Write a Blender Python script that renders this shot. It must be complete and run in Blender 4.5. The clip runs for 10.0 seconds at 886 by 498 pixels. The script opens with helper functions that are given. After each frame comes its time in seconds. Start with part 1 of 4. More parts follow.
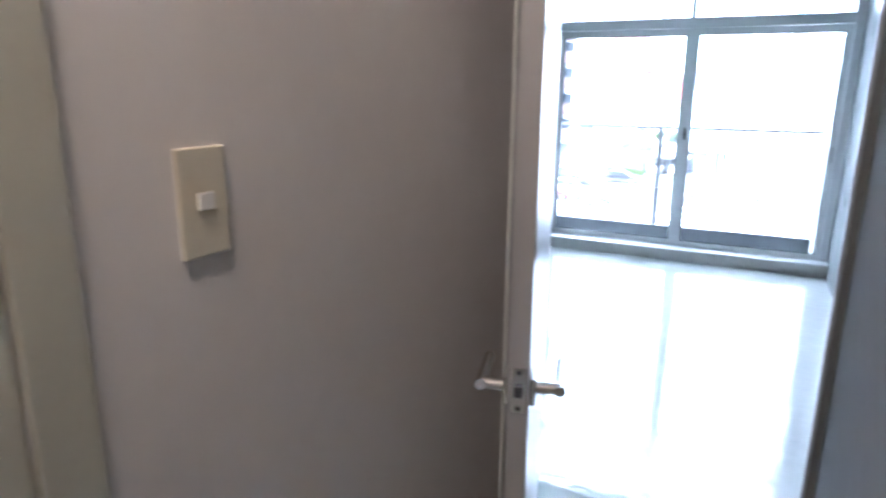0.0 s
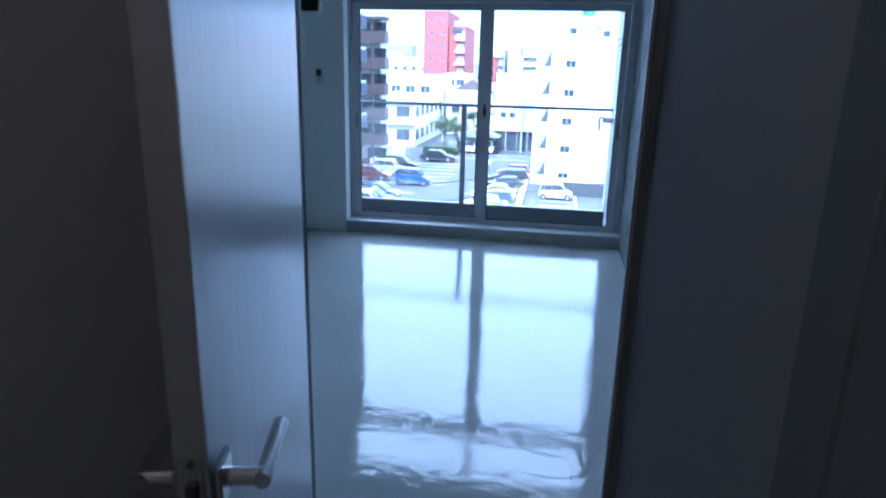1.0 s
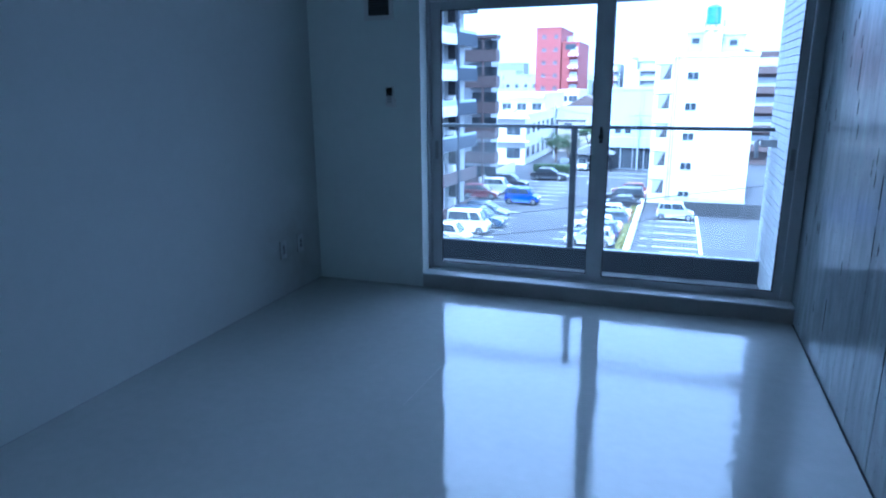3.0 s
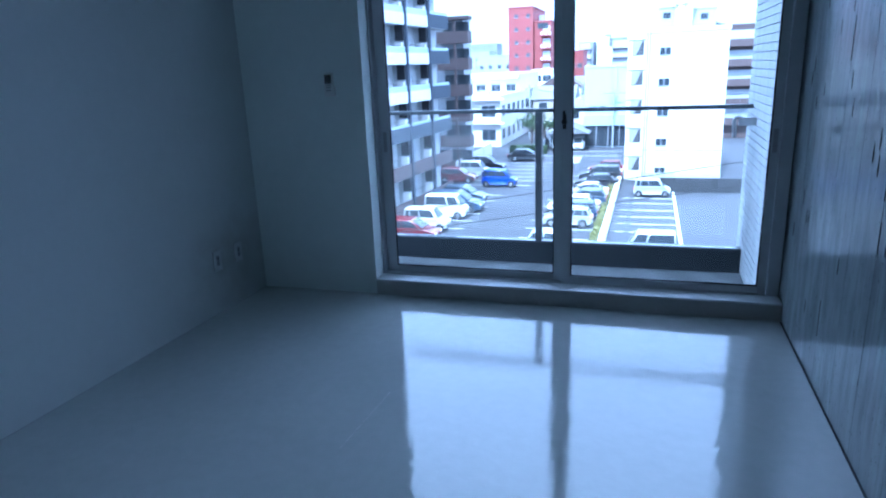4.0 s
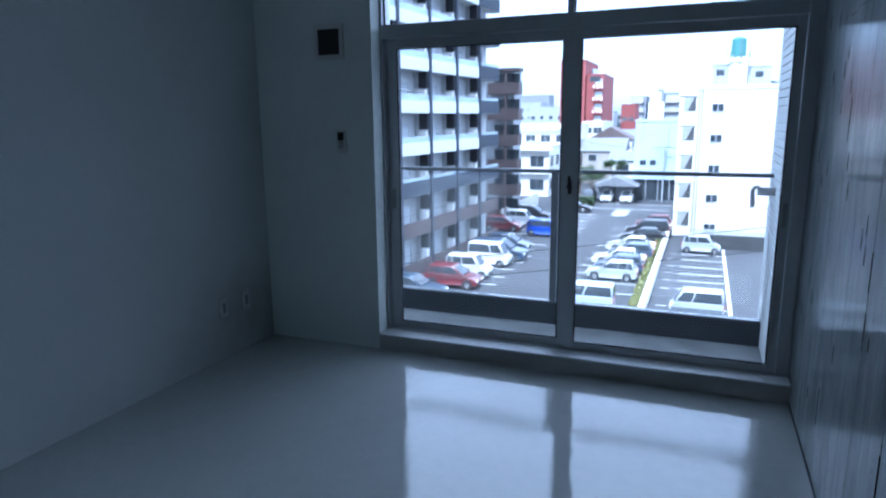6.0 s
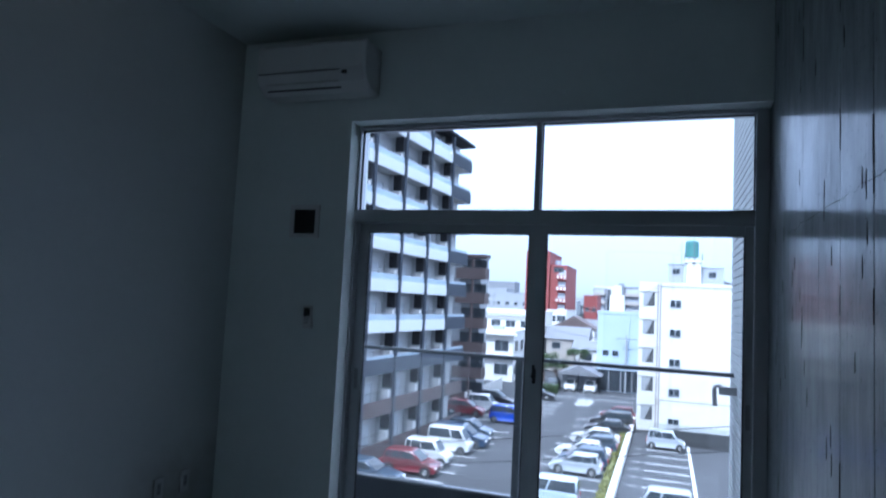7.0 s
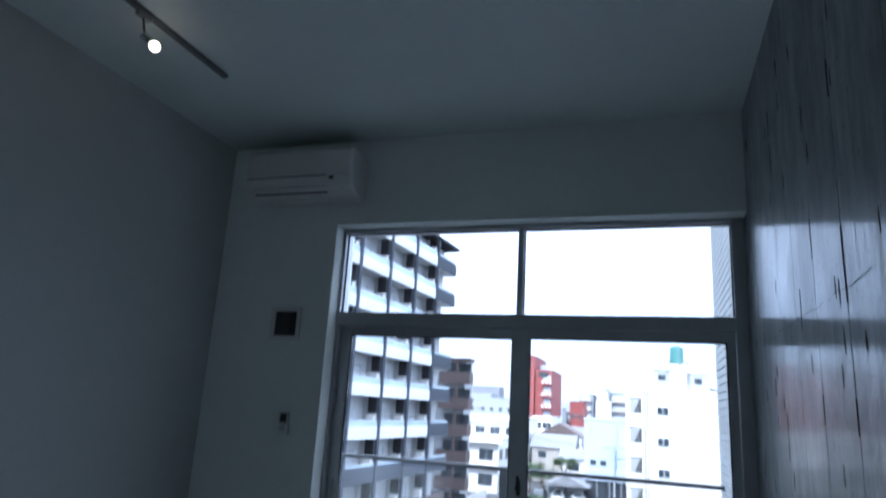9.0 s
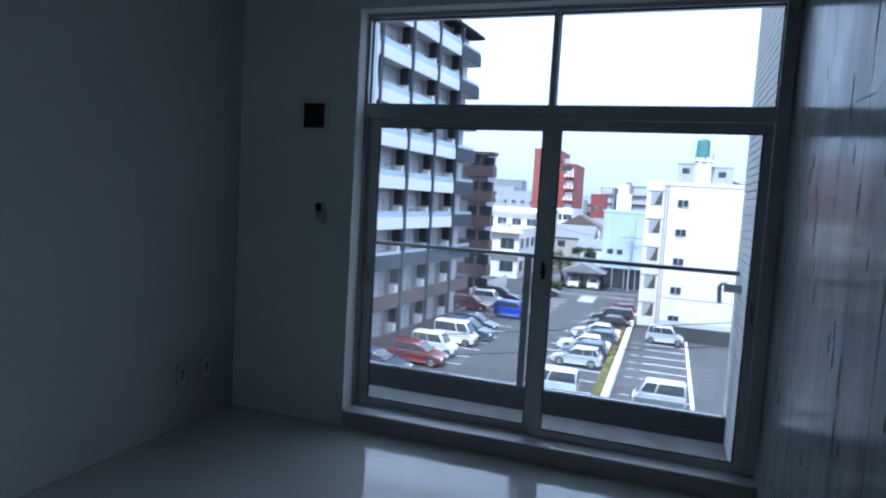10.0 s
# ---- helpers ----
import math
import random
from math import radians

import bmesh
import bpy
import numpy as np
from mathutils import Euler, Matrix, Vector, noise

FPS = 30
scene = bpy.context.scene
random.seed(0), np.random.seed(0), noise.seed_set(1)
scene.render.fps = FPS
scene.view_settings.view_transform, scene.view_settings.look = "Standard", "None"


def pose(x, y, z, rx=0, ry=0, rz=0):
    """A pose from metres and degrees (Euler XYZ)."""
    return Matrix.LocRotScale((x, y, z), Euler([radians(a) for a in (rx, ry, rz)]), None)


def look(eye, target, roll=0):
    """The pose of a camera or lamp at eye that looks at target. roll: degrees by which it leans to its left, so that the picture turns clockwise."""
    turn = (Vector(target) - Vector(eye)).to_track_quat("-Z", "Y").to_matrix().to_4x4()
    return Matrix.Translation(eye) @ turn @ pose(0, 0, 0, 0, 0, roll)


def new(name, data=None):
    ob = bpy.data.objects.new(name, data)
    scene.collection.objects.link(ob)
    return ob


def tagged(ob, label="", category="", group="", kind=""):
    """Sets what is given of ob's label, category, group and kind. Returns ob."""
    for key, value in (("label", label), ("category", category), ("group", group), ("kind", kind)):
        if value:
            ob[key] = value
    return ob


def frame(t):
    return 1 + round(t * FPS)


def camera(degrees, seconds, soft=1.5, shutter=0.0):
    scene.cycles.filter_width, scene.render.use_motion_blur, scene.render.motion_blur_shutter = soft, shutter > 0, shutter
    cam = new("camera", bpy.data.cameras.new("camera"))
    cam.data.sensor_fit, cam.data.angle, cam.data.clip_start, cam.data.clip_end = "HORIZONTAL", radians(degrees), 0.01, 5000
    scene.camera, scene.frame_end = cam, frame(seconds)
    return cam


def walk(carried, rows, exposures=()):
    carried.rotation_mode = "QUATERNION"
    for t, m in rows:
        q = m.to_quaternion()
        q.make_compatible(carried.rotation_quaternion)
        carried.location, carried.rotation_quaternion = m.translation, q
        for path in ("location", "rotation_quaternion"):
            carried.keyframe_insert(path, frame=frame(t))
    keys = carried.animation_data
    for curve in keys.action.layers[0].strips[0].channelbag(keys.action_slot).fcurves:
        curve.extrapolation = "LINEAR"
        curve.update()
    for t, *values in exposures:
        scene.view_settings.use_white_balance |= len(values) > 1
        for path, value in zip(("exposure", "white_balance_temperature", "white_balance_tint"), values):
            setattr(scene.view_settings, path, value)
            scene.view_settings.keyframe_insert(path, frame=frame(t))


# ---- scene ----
cam = camera(69.1, 10.0, soft=2.1, shutter=0.25)
PATH = [
    (0, (-0.601, -5.515, 1.397), (-1.441, -3.768, 0.906), 0.5),
    (0.3, (-0.584, -5.409, 1.371), (-1.139, -3.56, 0.848), 1.0),
    (0.5, (-0.581, -5.328, 1.358), (-1.017, -3.452, 0.82), 1.1),
    (0.7, (-0.583, -5.258, 1.38), (-0.934, -3.368, 0.829), 1.7),
    (1, (-0.555, -5.132, 1.35), (-0.878, -3.232, 0.812), 1.4),
    (1.5, (-0.578, -4.851, 1.369), (-0.899, -2.958, 0.808), 0.3),
    (2, (-0.606, -4.575, 1.368), (-1.056, -2.692, 0.869), -0.6),
    (2.5, (-0.593, -4.256, 1.342), (-1.266, -2.439, 0.846), 0.4),
    (3, (-0.71, -3.93, 1.33), (-1.365, -2.105, 0.841), -0.4),
    (3.2, (-0.746, -3.808, 1.329), (-1.336, -1.967, 0.817), -1.5),
    (4.3, (-0.676, -3.392, 1.332), (-1.296, -1.568, 0.797), -3.1),
    (4.5, (-0.672, -3.351, 1.37), (-1.36, -1.55, 0.84), -3.1),
    (5, (-0.526, -3.361, 1.359), (-1.369, -1.652, 0.751), 2.2),
    (5.2, (-0.487, -3.356, 1.379), (-1.342, -1.664, 0.741), 0.6),
    (6.3, (-0.466, -3.387, 1.401), (-1.158, -1.529, 1.146), 0.6),
    (6.5, (-0.471, -3.380, 1.405), (-1.149, -1.506, 1.246), 1.8),
    (7, (-0.470, -3.369, 1.412), (-1.129, -1.488, 1.570), 2.9),
    (7.5, (-0.470, -3.377, 1.414), (-1.102, -1.530, 1.846), 4.0),
    (8, (-0.473, -3.389, 1.413), (-1.098, -1.600, 2.054), 4.1),
    (8.5, (-0.462, -3.376, 1.418), (-1.084, -1.636, 2.181), 3.8),
    (9, (-0.462, -3.369, 1.417), (-1.075, -1.526, 1.891), 3.4),
    (9.2, (-0.459, -3.358, 1.424), (-1.084, -1.478, 1.692), 3.3),
    (9.5, (-0.470, -3.380, 1.412), (-1.092, -1.479, 1.364), 2.6),
    (9.8, (-0.459, -3.362, 1.382), (-1.093, -1.473, 1.207), 3.4),
    (10, (-0.496, -3.379, 1.404), (-1.158, -1.498, 1.244), 3.4),
]
EXPOSURES = [(0.0, 5.1, 5200, 8), (0.5, 3.5, 4650, 7), (1.0, 2.6, 4300, 6), (1.5, 2.45, 4050, 4), (2.0, 2.33, 3950, 4), (2.5, 2.28, 3950, 4), (3.0, 2.15, 4000, 4),
             (4.5, 2.08, 4250, 5), (5.0, 2.03, 4400, 5), (6.5, 1.5, 4750, 7), (7.0, 1.25, 4850, 7), (7.5, 1.03, 4950, 8), (8.0, 1.1, 5050, 8), (8.5, 1.38, 5150, 7), (9.0, 1.72, 5150, 7), (9.5, 1.45, 5100, 7), (10.0, 1.2, 5000, 6)]
walk(cam, [(t, look(eye, target, roll)) for t, eye, target, roll in PATH], EXPOSURES)

# ---- world and sun: bright day, sun high behind the building ----
HALL_GLOW = 3.7
SUN_FROM = Vector((-0.15, -0.9, 0.95)).normalized()
world = bpy.data.worlds.new("world")
scene.world = world
world.use_nodes = True
wn, wl = world.node_tree.nodes, world.node_tree.links
sky = wn.new("ShaderNodeTexSky")
sky.sky_type, sky.sun_disc = "NISHITA", False
sky.sun_elevation = math.asin(SUN_FROM.z)
sky.sun_rotation = math.atan2(SUN_FROM.x, SUN_FROM.y)
sky.air_density, sky.dust_density, sky.ozone_density = 1.0, 1.2, 1.0
veil = wn.new("ShaderNodeMixRGB")      # thin high cloud, paler and brighter towards the zenith
way = wn.new("ShaderNodeSeparateXYZ")
wl.new(wn.new("ShaderNodeTexCoord").outputs["Generated"], way.inputs[0])
rise = wn.new("ShaderNodeMapRange")
rise.inputs["From Min"].default_value, rise.inputs["From Max"].default_value = 0.0, 1.0
wl.new(way.outputs["Z"], rise.inputs[0])
cloud = wn.new("ShaderNodeMixRGB")
cloud.inputs[1].default_value, cloud.inputs[2].default_value = (1.9, 2.05, 2.75, 1), (15.6, 15.7, 16.4, 1)
wl.new(rise.outputs[0], cloud.inputs[0])
wl.new(cloud.outputs[0], veil.inputs[2])
veil.inputs[0].default_value = 0.8
wl.new(sky.outputs[0], veil.inputs[1])
wl.new(veil.outputs[0], wn["Background"].inputs[0])
wn["Background"].inputs[1].default_value = 0.15
sun_data = bpy.data.lights.new("sun", "SUN")
sun_data.energy, sun_data.angle, sun_data.color = 2.0, radians(0.5), (1.0, 0.95, 0.88)
sun = new("sun", sun_data)
sun.matrix_world = look(SUN_FROM * 50, (0, 0, 0))


# ---- materials ----
def material(name, color, rough=0.6, metal=0.0, vary=0.0, scale=3.0, bump=0.0, bump_scale=40.0, stretch=(1, 1, 1),
             each=0.0, coat=0.0, spec=0.5, dark=None):
    """Principled surface: base colour with broad stains and fine grain, bump, and a small shift from piece to piece."""
    m = bpy.data.materials.new(name)
    m.use_nodes = True
    n, k = m.node_tree.nodes, m.node_tree.links
    b = n["Principled BSDF"]
    b.inputs["Base Color"].default_value = (*color, 1)
    b.inputs["Roughness"].default_value, b.inputs["Metallic"].default_value = rough, metal
    b.inputs["Coat Weight"].default_value, b.inputs["Specular IOR Level"].default_value = coat, spec
    b.inputs["Coat Roughness"].default_value = 0.08
    if vary or bump or each:
        co = n.new("ShaderNodeTexCoord")
        mp = n.new("ShaderNodeMapping")
        mp.inputs["Scale"].default_value = stretch
        k.new(co.outputs["Object"], mp.inputs[0])
        if vary or each:
            big = n.new("ShaderNodeTexNoise")
            big.inputs["Scale"].default_value, big.inputs["Detail"].default_value = scale, 5
            small = n.new("ShaderNodeTexNoise")
            small.inputs["Scale"].default_value, small.inputs["Detail"].default_value = scale * 14, 3
            k.new(mp.outputs[0], big.inputs[0])
            k.new(mp.outputs[0], small.inputs[0])
            mix = n.new("ShaderNodeMath")
            mix.operation = "MULTIPLY_ADD"
            k.new(small.outputs[0], mix.inputs[0])
            mix.inputs[1].default_value = 0.5
            k.new(big.outputs[0], mix.inputs[2])
            ramp = n.new("ShaderNodeMapRange")
            ramp.inputs["From Min"].default_value, ramp.inputs["From Max"].default_value = 0.45, 1.05
            k.new(mix.outputs[0], ramp.inputs[0])
            tint = n.new("ShaderNodeMixRGB")
            low = dark or tuple(c * (1 - vary) for c in color)
            tint.inputs[1].default_value = (*low, 1)
            tint.inputs[2].default_value = (*[min(1, c * (1 + vary * 0.5)) for c in color], 1)
            k.new(ramp.outputs[0], tint.inputs[0])
            out = tint.outputs[0]
            if each:
                info = n.new("ShaderNodeObjectInfo")
                rng = n.new("ShaderNodeMapRange")
                rng.inputs["To Min"].default_value, rng.inputs["To Max"].default_value = 1 - each, 1 + each
                k.new(info.outputs["Random"], rng.inputs[0])
                hsv = n.new("ShaderNodeHueSaturation")
                k.new(rng.outputs[0], hsv.inputs["Value"])
                k.new(out, hsv.inputs["Color"])
                out = hsv.outputs[0]
            k.new(out, b.inputs["Base Color"])
        if bump:
            bn = n.new("ShaderNodeTexNoise")
            bn.inputs["Scale"].default_value, bn.inputs["Detail"].default_value = bump_scale, 4
            k.new(mp.outputs[0], bn.inputs[0])
            bp = n.new("ShaderNodeBump")
            bp.inputs["Strength"].default_value, bp.inputs["Distance"].default_value = bump, 0.01
            k.new(bn.outputs[0], bp.inputs["Height"])
            k.new(bp.outputs[0], b.inputs["Normal"])
    return m


def glass_material(name, tint=(1, 1, 1), gloss=1.0):
    m = bpy.data.materials.new(name)
    m.use_nodes = True
    n, k = m.node_tree.nodes, m.node_tree.links
    n.remove(n["Principled BSDF"])
    clear, shine, mix, fr = (n.new("ShaderNodeBsdfTransparent"), n.new("ShaderNodeBsdfGlossy"), n.new("ShaderNodeMixShader"),
                             n.new("ShaderNodeFresnel"))
    clear.inputs[0].default_value = (*tint, 1)
    shine.inputs[0].default_value, shine.inputs["Roughness"].default_value = (gloss, gloss, gloss, 1), 0.01
    fr.inputs[0].default_value = 1.45
    k.new(fr.outputs[0], mix.inputs[0])
    k.new(clear.outputs[0], mix.inputs[1])
    k.new(shine.outputs[0], mix.inputs[2])
    k.new(mix.outputs[0], n["Material Output"].inputs[0])
    return m


def glow_material(name, color, strength):
    m = bpy.data.materials.new(name)
    m.use_nodes = True
    b = m.node_tree.nodes["Principled BSDF"]
    b.inputs["Base Color"].default_value = (*color, 1)
    b.inputs["Emission Color"].default_value, b.inputs["Emission Strength"].default_value = (*color, 1), strength
    return m


def floor_material():
    """White poured resin: glossy, with trowel waves and faint scuffs."""
    m = material("white_resin_floor", (0.53, 0.55, 0.53), rough=0.05, vary=0.10, scale=1.3)
    n, k = m.node_tree.nodes, m.node_tree.links
    b = n["Principled BSDF"]
    co = n["Texture Coordinate"]
    wave, fine = n.new("ShaderNodeTexNoise"), n.new("ShaderNodeTexNoise")
    wave.inputs["Scale"].default_value, wave.inputs["Detail"].default_value = 3.2, 1
    fine.inputs["Scale"].default_value, fine.inputs["Detail"].default_value = 19.0, 3
    k.new(co.outputs["Object"], wave.inputs[0])
    k.new(co.outputs["Object"], fine.inputs[0])
    b1, b2 = n.new("ShaderNodeBump"), n.new("ShaderNodeBump")
    b1.inputs["Strength"].default_value, b1.inputs["Distance"].default_value = 0.22, 0.008
    b2.inputs["Strength"].default_value, b2.inputs["Distance"].default_value = 0.5, 0.0024
    k.new(wave.outputs[0], b1.inputs["Height"])
    k.new(fine.outputs[0], b2.inputs["Height"])
    k.new(b1.outputs[0], b2.inputs["Normal"])
    k.new(b2.outputs[0], b.inputs["Normal"])
    rr = n.new("ShaderNodeMapRange")
    rr.inputs["To Min"].default_value, rr.inputs["To Max"].default_value = 0.01, 0.09
    k.new(wave.outputs[0], rr.inputs[0])
    k.new(rr.outputs[0], b.inputs["Roughness"])
    return m


def concrete_material():
    """Sealed board-formed concrete: blotches, upright grain, dark knot holes, a satin sealer."""
    m = bpy.data.materials.new("board_formed_concrete")
    m.use_nodes = True
    n, k = m.node_tree.nodes, m.node_tree.links
    b = n["Principled BSDF"]
    place = n.new("ShaderNodeNewGeometry").outputs["Position"]

    def noise_at(scale, stretch, detail):
        mp = n.new("ShaderNodeMapping")
        mp.inputs["Scale"].default_value = stretch
        k.new(place, mp.inputs[0])
        t = n.new("ShaderNodeTexNoise")
        t.inputs["Scale"].default_value, t.inputs["Detail"].default_value = scale, detail
        k.new(mp.outputs[0], t.inputs[0])
        return t.outputs[0]

    def ranged(value, lo, hi, to_lo, to_hi):
        r = n.new("ShaderNodeMapRange")
        r.inputs["From Min"].default_value, r.inputs["From Max"].default_value = lo, hi
        r.inputs["To Min"].default_value, r.inputs["To Max"].default_value = to_lo, to_hi
        k.new(value, r.inputs[0])
        return r.outputs[0]

    def product(a, b2):
        x = n.new("ShaderNodeMath")
        x.operation = "MULTIPLY"
        k.new(a, x.inputs[0])
        k.new(b2, x.inputs[1])
        return x.outputs[0]

    blotch = ranged(noise_at(2.2, (1, 1, 0.6), 8), 0.32, 0.70, 0.74, 1.12)
    cloud = ranged(noise_at(14, (1, 1, 0.35), 7), 0.3, 0.7, 0.74, 1.16)
    grain = ranged(noise_at(45, (1, 1, 0.05), 4), 0.3, 0.7, 0.80, 1.10)
    pores = ranged(noise_at(75, (1, 1, 0.5), 2), 0.27, 0.36, 0.35, 1.0)
    info = n.new("ShaderNodeObjectInfo")
    board = ranged(info.outputs["Random"], 0.0, 1.0, 0.94, 1.06)
    value = product(product(product(blotch, grain), product(pores, board)), cloud)
    tint = n.new("ShaderNodeMixRGB")
    tint.blend_type, tint.inputs[0].default_value, tint.inputs[1].default_value = "MULTIPLY", 1.0, (0.27, 0.30, 0.30, 1)
    k.new(value, tint.inputs[2])
    k.new(tint.outputs[0], b.inputs["Base Color"])
    k.new(ranged(noise_at(6, (1, 1, 0.4), 5), 0.3, 0.7, 0.42, 0.7), b.inputs["Roughness"])
    b.inputs["Specular IOR Level"].default_value = 0.3
    k.new(ranged(noise_at(3.1, (1, 1, 0.7), 6), 0.3, 0.7, 0.28, 0.62), b.inputs["Coat Weight"])
    b.inputs["Coat Roughness"].default_value = 0.13
    bp = n.new("ShaderNodeBump")
    bp.inputs["Strength"].default_value, bp.inputs["Distance"].default_value = 0.25, 0.003
    k.new(noise_at(60, (1, 1, 0.12), 5), bp.inputs["Height"])
    k.new(bp.outputs[0], b.inputs["Normal"])
    cb = n.new("ShaderNodeBump")
    cb.inputs["Strength"].default_value, cb.inputs["Distance"].default_value = 0.45, 0.004
    k.new(noise_at(22, (1, 1, 0.22), 6), cb.inputs["Height"])
    k.new(cb.outputs[0], b.inputs["Coat Normal"])
    return m


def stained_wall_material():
    """White paint toned darker for the wall's shade, with a brown-grey smudge of dirt low by the outlets."""
    m = material("shade_toned_smudged_wall_paint", (0.55, 0.57, 0.545), 0.7, vary=0.05, scale=1.2, bump=0.12, bump_scale=220)
    n, k = m.node_tree.nodes, m.node_tree.links
    b = n["Principled BSDF"]
    co = n["Texture Coordinate"]
    mp = n.new("ShaderNodeMapping")
    mp.inputs["Location"].default_value, mp.inputs["Scale"].default_value = (0, 0.30 / 0.60, -0.28 / 0.40), (0, 1 / 0.60, 1 / 0.40)
    k.new(co.outputs["Object"], mp.inputs[0])
    ball = n.new("ShaderNodeTexGradient")
    ball.gradient_type = "SPHERICAL"
    k.new(mp.outputs[0], ball.inputs[0])
    spots = n.new("ShaderNodeTexNoise")
    spots.inputs["Scale"].default_value, spots.inputs["Detail"].default_value = 7, 6
    k.new(co.outputs["Object"], spots.inputs[0])
    mul = n.new("ShaderNodeMath")
    mul.operation = "MULTIPLY"
    k.new(ball.outputs[0], mul.inputs[0])
    k.new(spots.outputs[0], mul.inputs[1])
    amount = n.new("ShaderNodeMapRange")
    amount.inputs["From Min"].default_value, amount.inputs["From Max"].default_value = 0.12, 0.50
    amount.inputs["To Max"].default_value = 0.42
    k.new(mul.outputs[0], amount.inputs[0])
    mix = n.new("ShaderNodeMixRGB")
    mix.inputs[2].default_value = (0.26, 0.24, 0.20, 1)
    k.new(amount.outputs[0], mix.inputs[0])
    k.new(b.inputs["Base Color"].links[0].from_socket, mix.inputs[1])
    k.new(mix.outputs[0], b.inputs["Base Color"])
    return m


# west wall: the white paint darkened in its colour to stand for weaker light
SHADE_STAINED_WALL = stained_wall_material()
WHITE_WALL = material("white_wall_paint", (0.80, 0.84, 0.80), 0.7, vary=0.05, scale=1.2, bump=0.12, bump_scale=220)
HALL_WALL = material("hall_wall_paper", (0.70, 0.68, 0.66), 0.75, vary=0.05, scale=1.5, bump=0.06, bump_scale=260)
# east side of the hall: its deep shade is put into these dark greys
HALL_EAST_SHADE = material("shade_toned_hall_wall", (0.20, 0.195, 0.185), 0.8, vary=0.08, scale=1.5, bump=0.05, bump_scale=200, spec=0.1)
HALL_SHADE = material("shade_toned_dark_grey", (0.14, 0.145, 0.14), 0.8, vary=0.10, scale=1.5, bump=0.05, bump_scale=200, spec=0.05)
CEILING = material("ceiling_paint", (0.70, 0.745, 0.72), 0.8, vary=0.05, scale=0.9, bump=0.1, bump_scale=180)
FLOOR = floor_material()
CONCRETE = concrete_material()
KNOT = material("dark_knot_hole", (0.02, 0.02, 0.02), 0.95, vary=0.2, scale=60, spec=0.1)
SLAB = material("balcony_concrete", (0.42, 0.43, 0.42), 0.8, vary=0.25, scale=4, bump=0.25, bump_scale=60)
SLAB_DARK = material("dark_balcony_concrete", (0.17, 0.175, 0.175), 0.85, vary=0.35, scale=5, bump=0.25, bump_scale=60)
CURB_SHADE = material("shaded_curb_paint", (0.47, 0.46, 0.44), 0.7, vary=0.15, scale=4)
SILL = material("pale_sill_paint", (0.66, 0.67, 0.68), 0.35, vary=0.06, scale=3)
ALU = material("anodised_aluminium", (0.50, 0.51, 0.52), 0.38, metal=0.6, vary=0.06, scale=6)
DARK_METAL = material("dark_painted_steel", (0.055, 0.06, 0.065), 0.45, vary=0.15, scale=5)
BASE_DARK = material("matt_dark_steel", (0.028, 0.031, 0.035), 0.7, vary=0.2, scale=5, spec=0.15)
STEEL = material("satin_steel", (0.62, 0.61, 0.59), 0.25, metal=1.0, vary=0.05, scale=20)
BLACK = material("black_plastic", (0.02, 0.02, 0.022), 0.5, vary=0.1)
RUBBER = material("black_rubber_gasket", (0.025, 0.025, 0.027), 0.7, vary=0.1)
PLASTIC = material("white_plastic", (0.74, 0.73, 0.70), 0.35, vary=0.03, scale=8)
# outlet plastic brought down to the darkened west wall's tone
OUTLET = material("wall_toned_outlet_plastic", (0.57, 0.57, 0.55), 0.5, vary=0.2, scale=14)
CREAM = material("cream_plastic", (0.62, 0.58, 0.46), 0.4, vary=0.04, scale=8)
DOOR_SKIN = material("grained_door_laminate", (0.52, 0.54, 0.56), 0.28, vary=0.13, scale=90, stretch=(1, 1, 0.03), bump=0.07, bump_scale=300)
FRAME_TRIM = material("dark_door_frame_trim", (0.26, 0.26, 0.265), 0.5, vary=0.08, scale=4)
TRIM = material("grey_door_trim", (0.30, 0.30, 0.30), 0.5, vary=0.06, scale=4)
PANE = glass_material("window_glass")
ASPHALT = material("asphalt", (0.050, 0.050, 0.053), 0.85, vary=0.3, scale=0.12, bump=0.3, bump_scale=25)
PAINT_LINE = material("road_marking_paint", (0.62, 0.62, 0.60), 0.7, vary=0.25, scale=1.5)


# ---- mesh helpers ----
def box(bm, x0, x1, y0, y1, z0, z1, bevel=0.0):
    """Adds a box, with chamfered edges if bevel is given."""
    m = Matrix.Translation(((x0 + x1) / 2, (y0 + y1) / 2, (z0 + z1) / 2)) @ Matrix.Diagonal((x1 - x0, y1 - y0, z1 - z0, 1))
    made = bmesh.ops.create_cube(bm, size=1, matrix=m)
    if bevel:
        edges = list({e for v in made["verts"] for e in v.link_edges})
        bmesh.ops.bevel(bm, geom=edges, offset=bevel, segments=2, affect="EDGES", profile=0.5)
    return bm


def boxes(*rows, bevel=0.0):
    bm = bmesh.new()
    for r in rows:
        box(bm, *r, bevel=bevel)
    return bm


def tube(bm, a, b, r0, r1=None, sides=12):
    """Adds a round bar from a to b."""
    a, b = Vector(a), Vector(b)
    m = Matrix.Translation((a + b) / 2) @ (b - a).to_track_quat("Z", "Y").to_matrix().to_4x4()
    bmesh.ops.create_cone(bm, cap_ends=True, segments=sides, radius1=r0, radius2=r0 if r1 is None else r1, depth=(b - a).length, matrix=m)
    return bm


def mesh_of(name, bm, mat, smooth=False):
    me = bpy.data.meshes.new(name)
    bm.normal_update()
    bm.to_mesh(me)
    bm.free()
    me.materials.append(mat)
    if smooth:
        me.polygons.foreach_set("use_smooth", [True] * len(me.polygons))
    return me


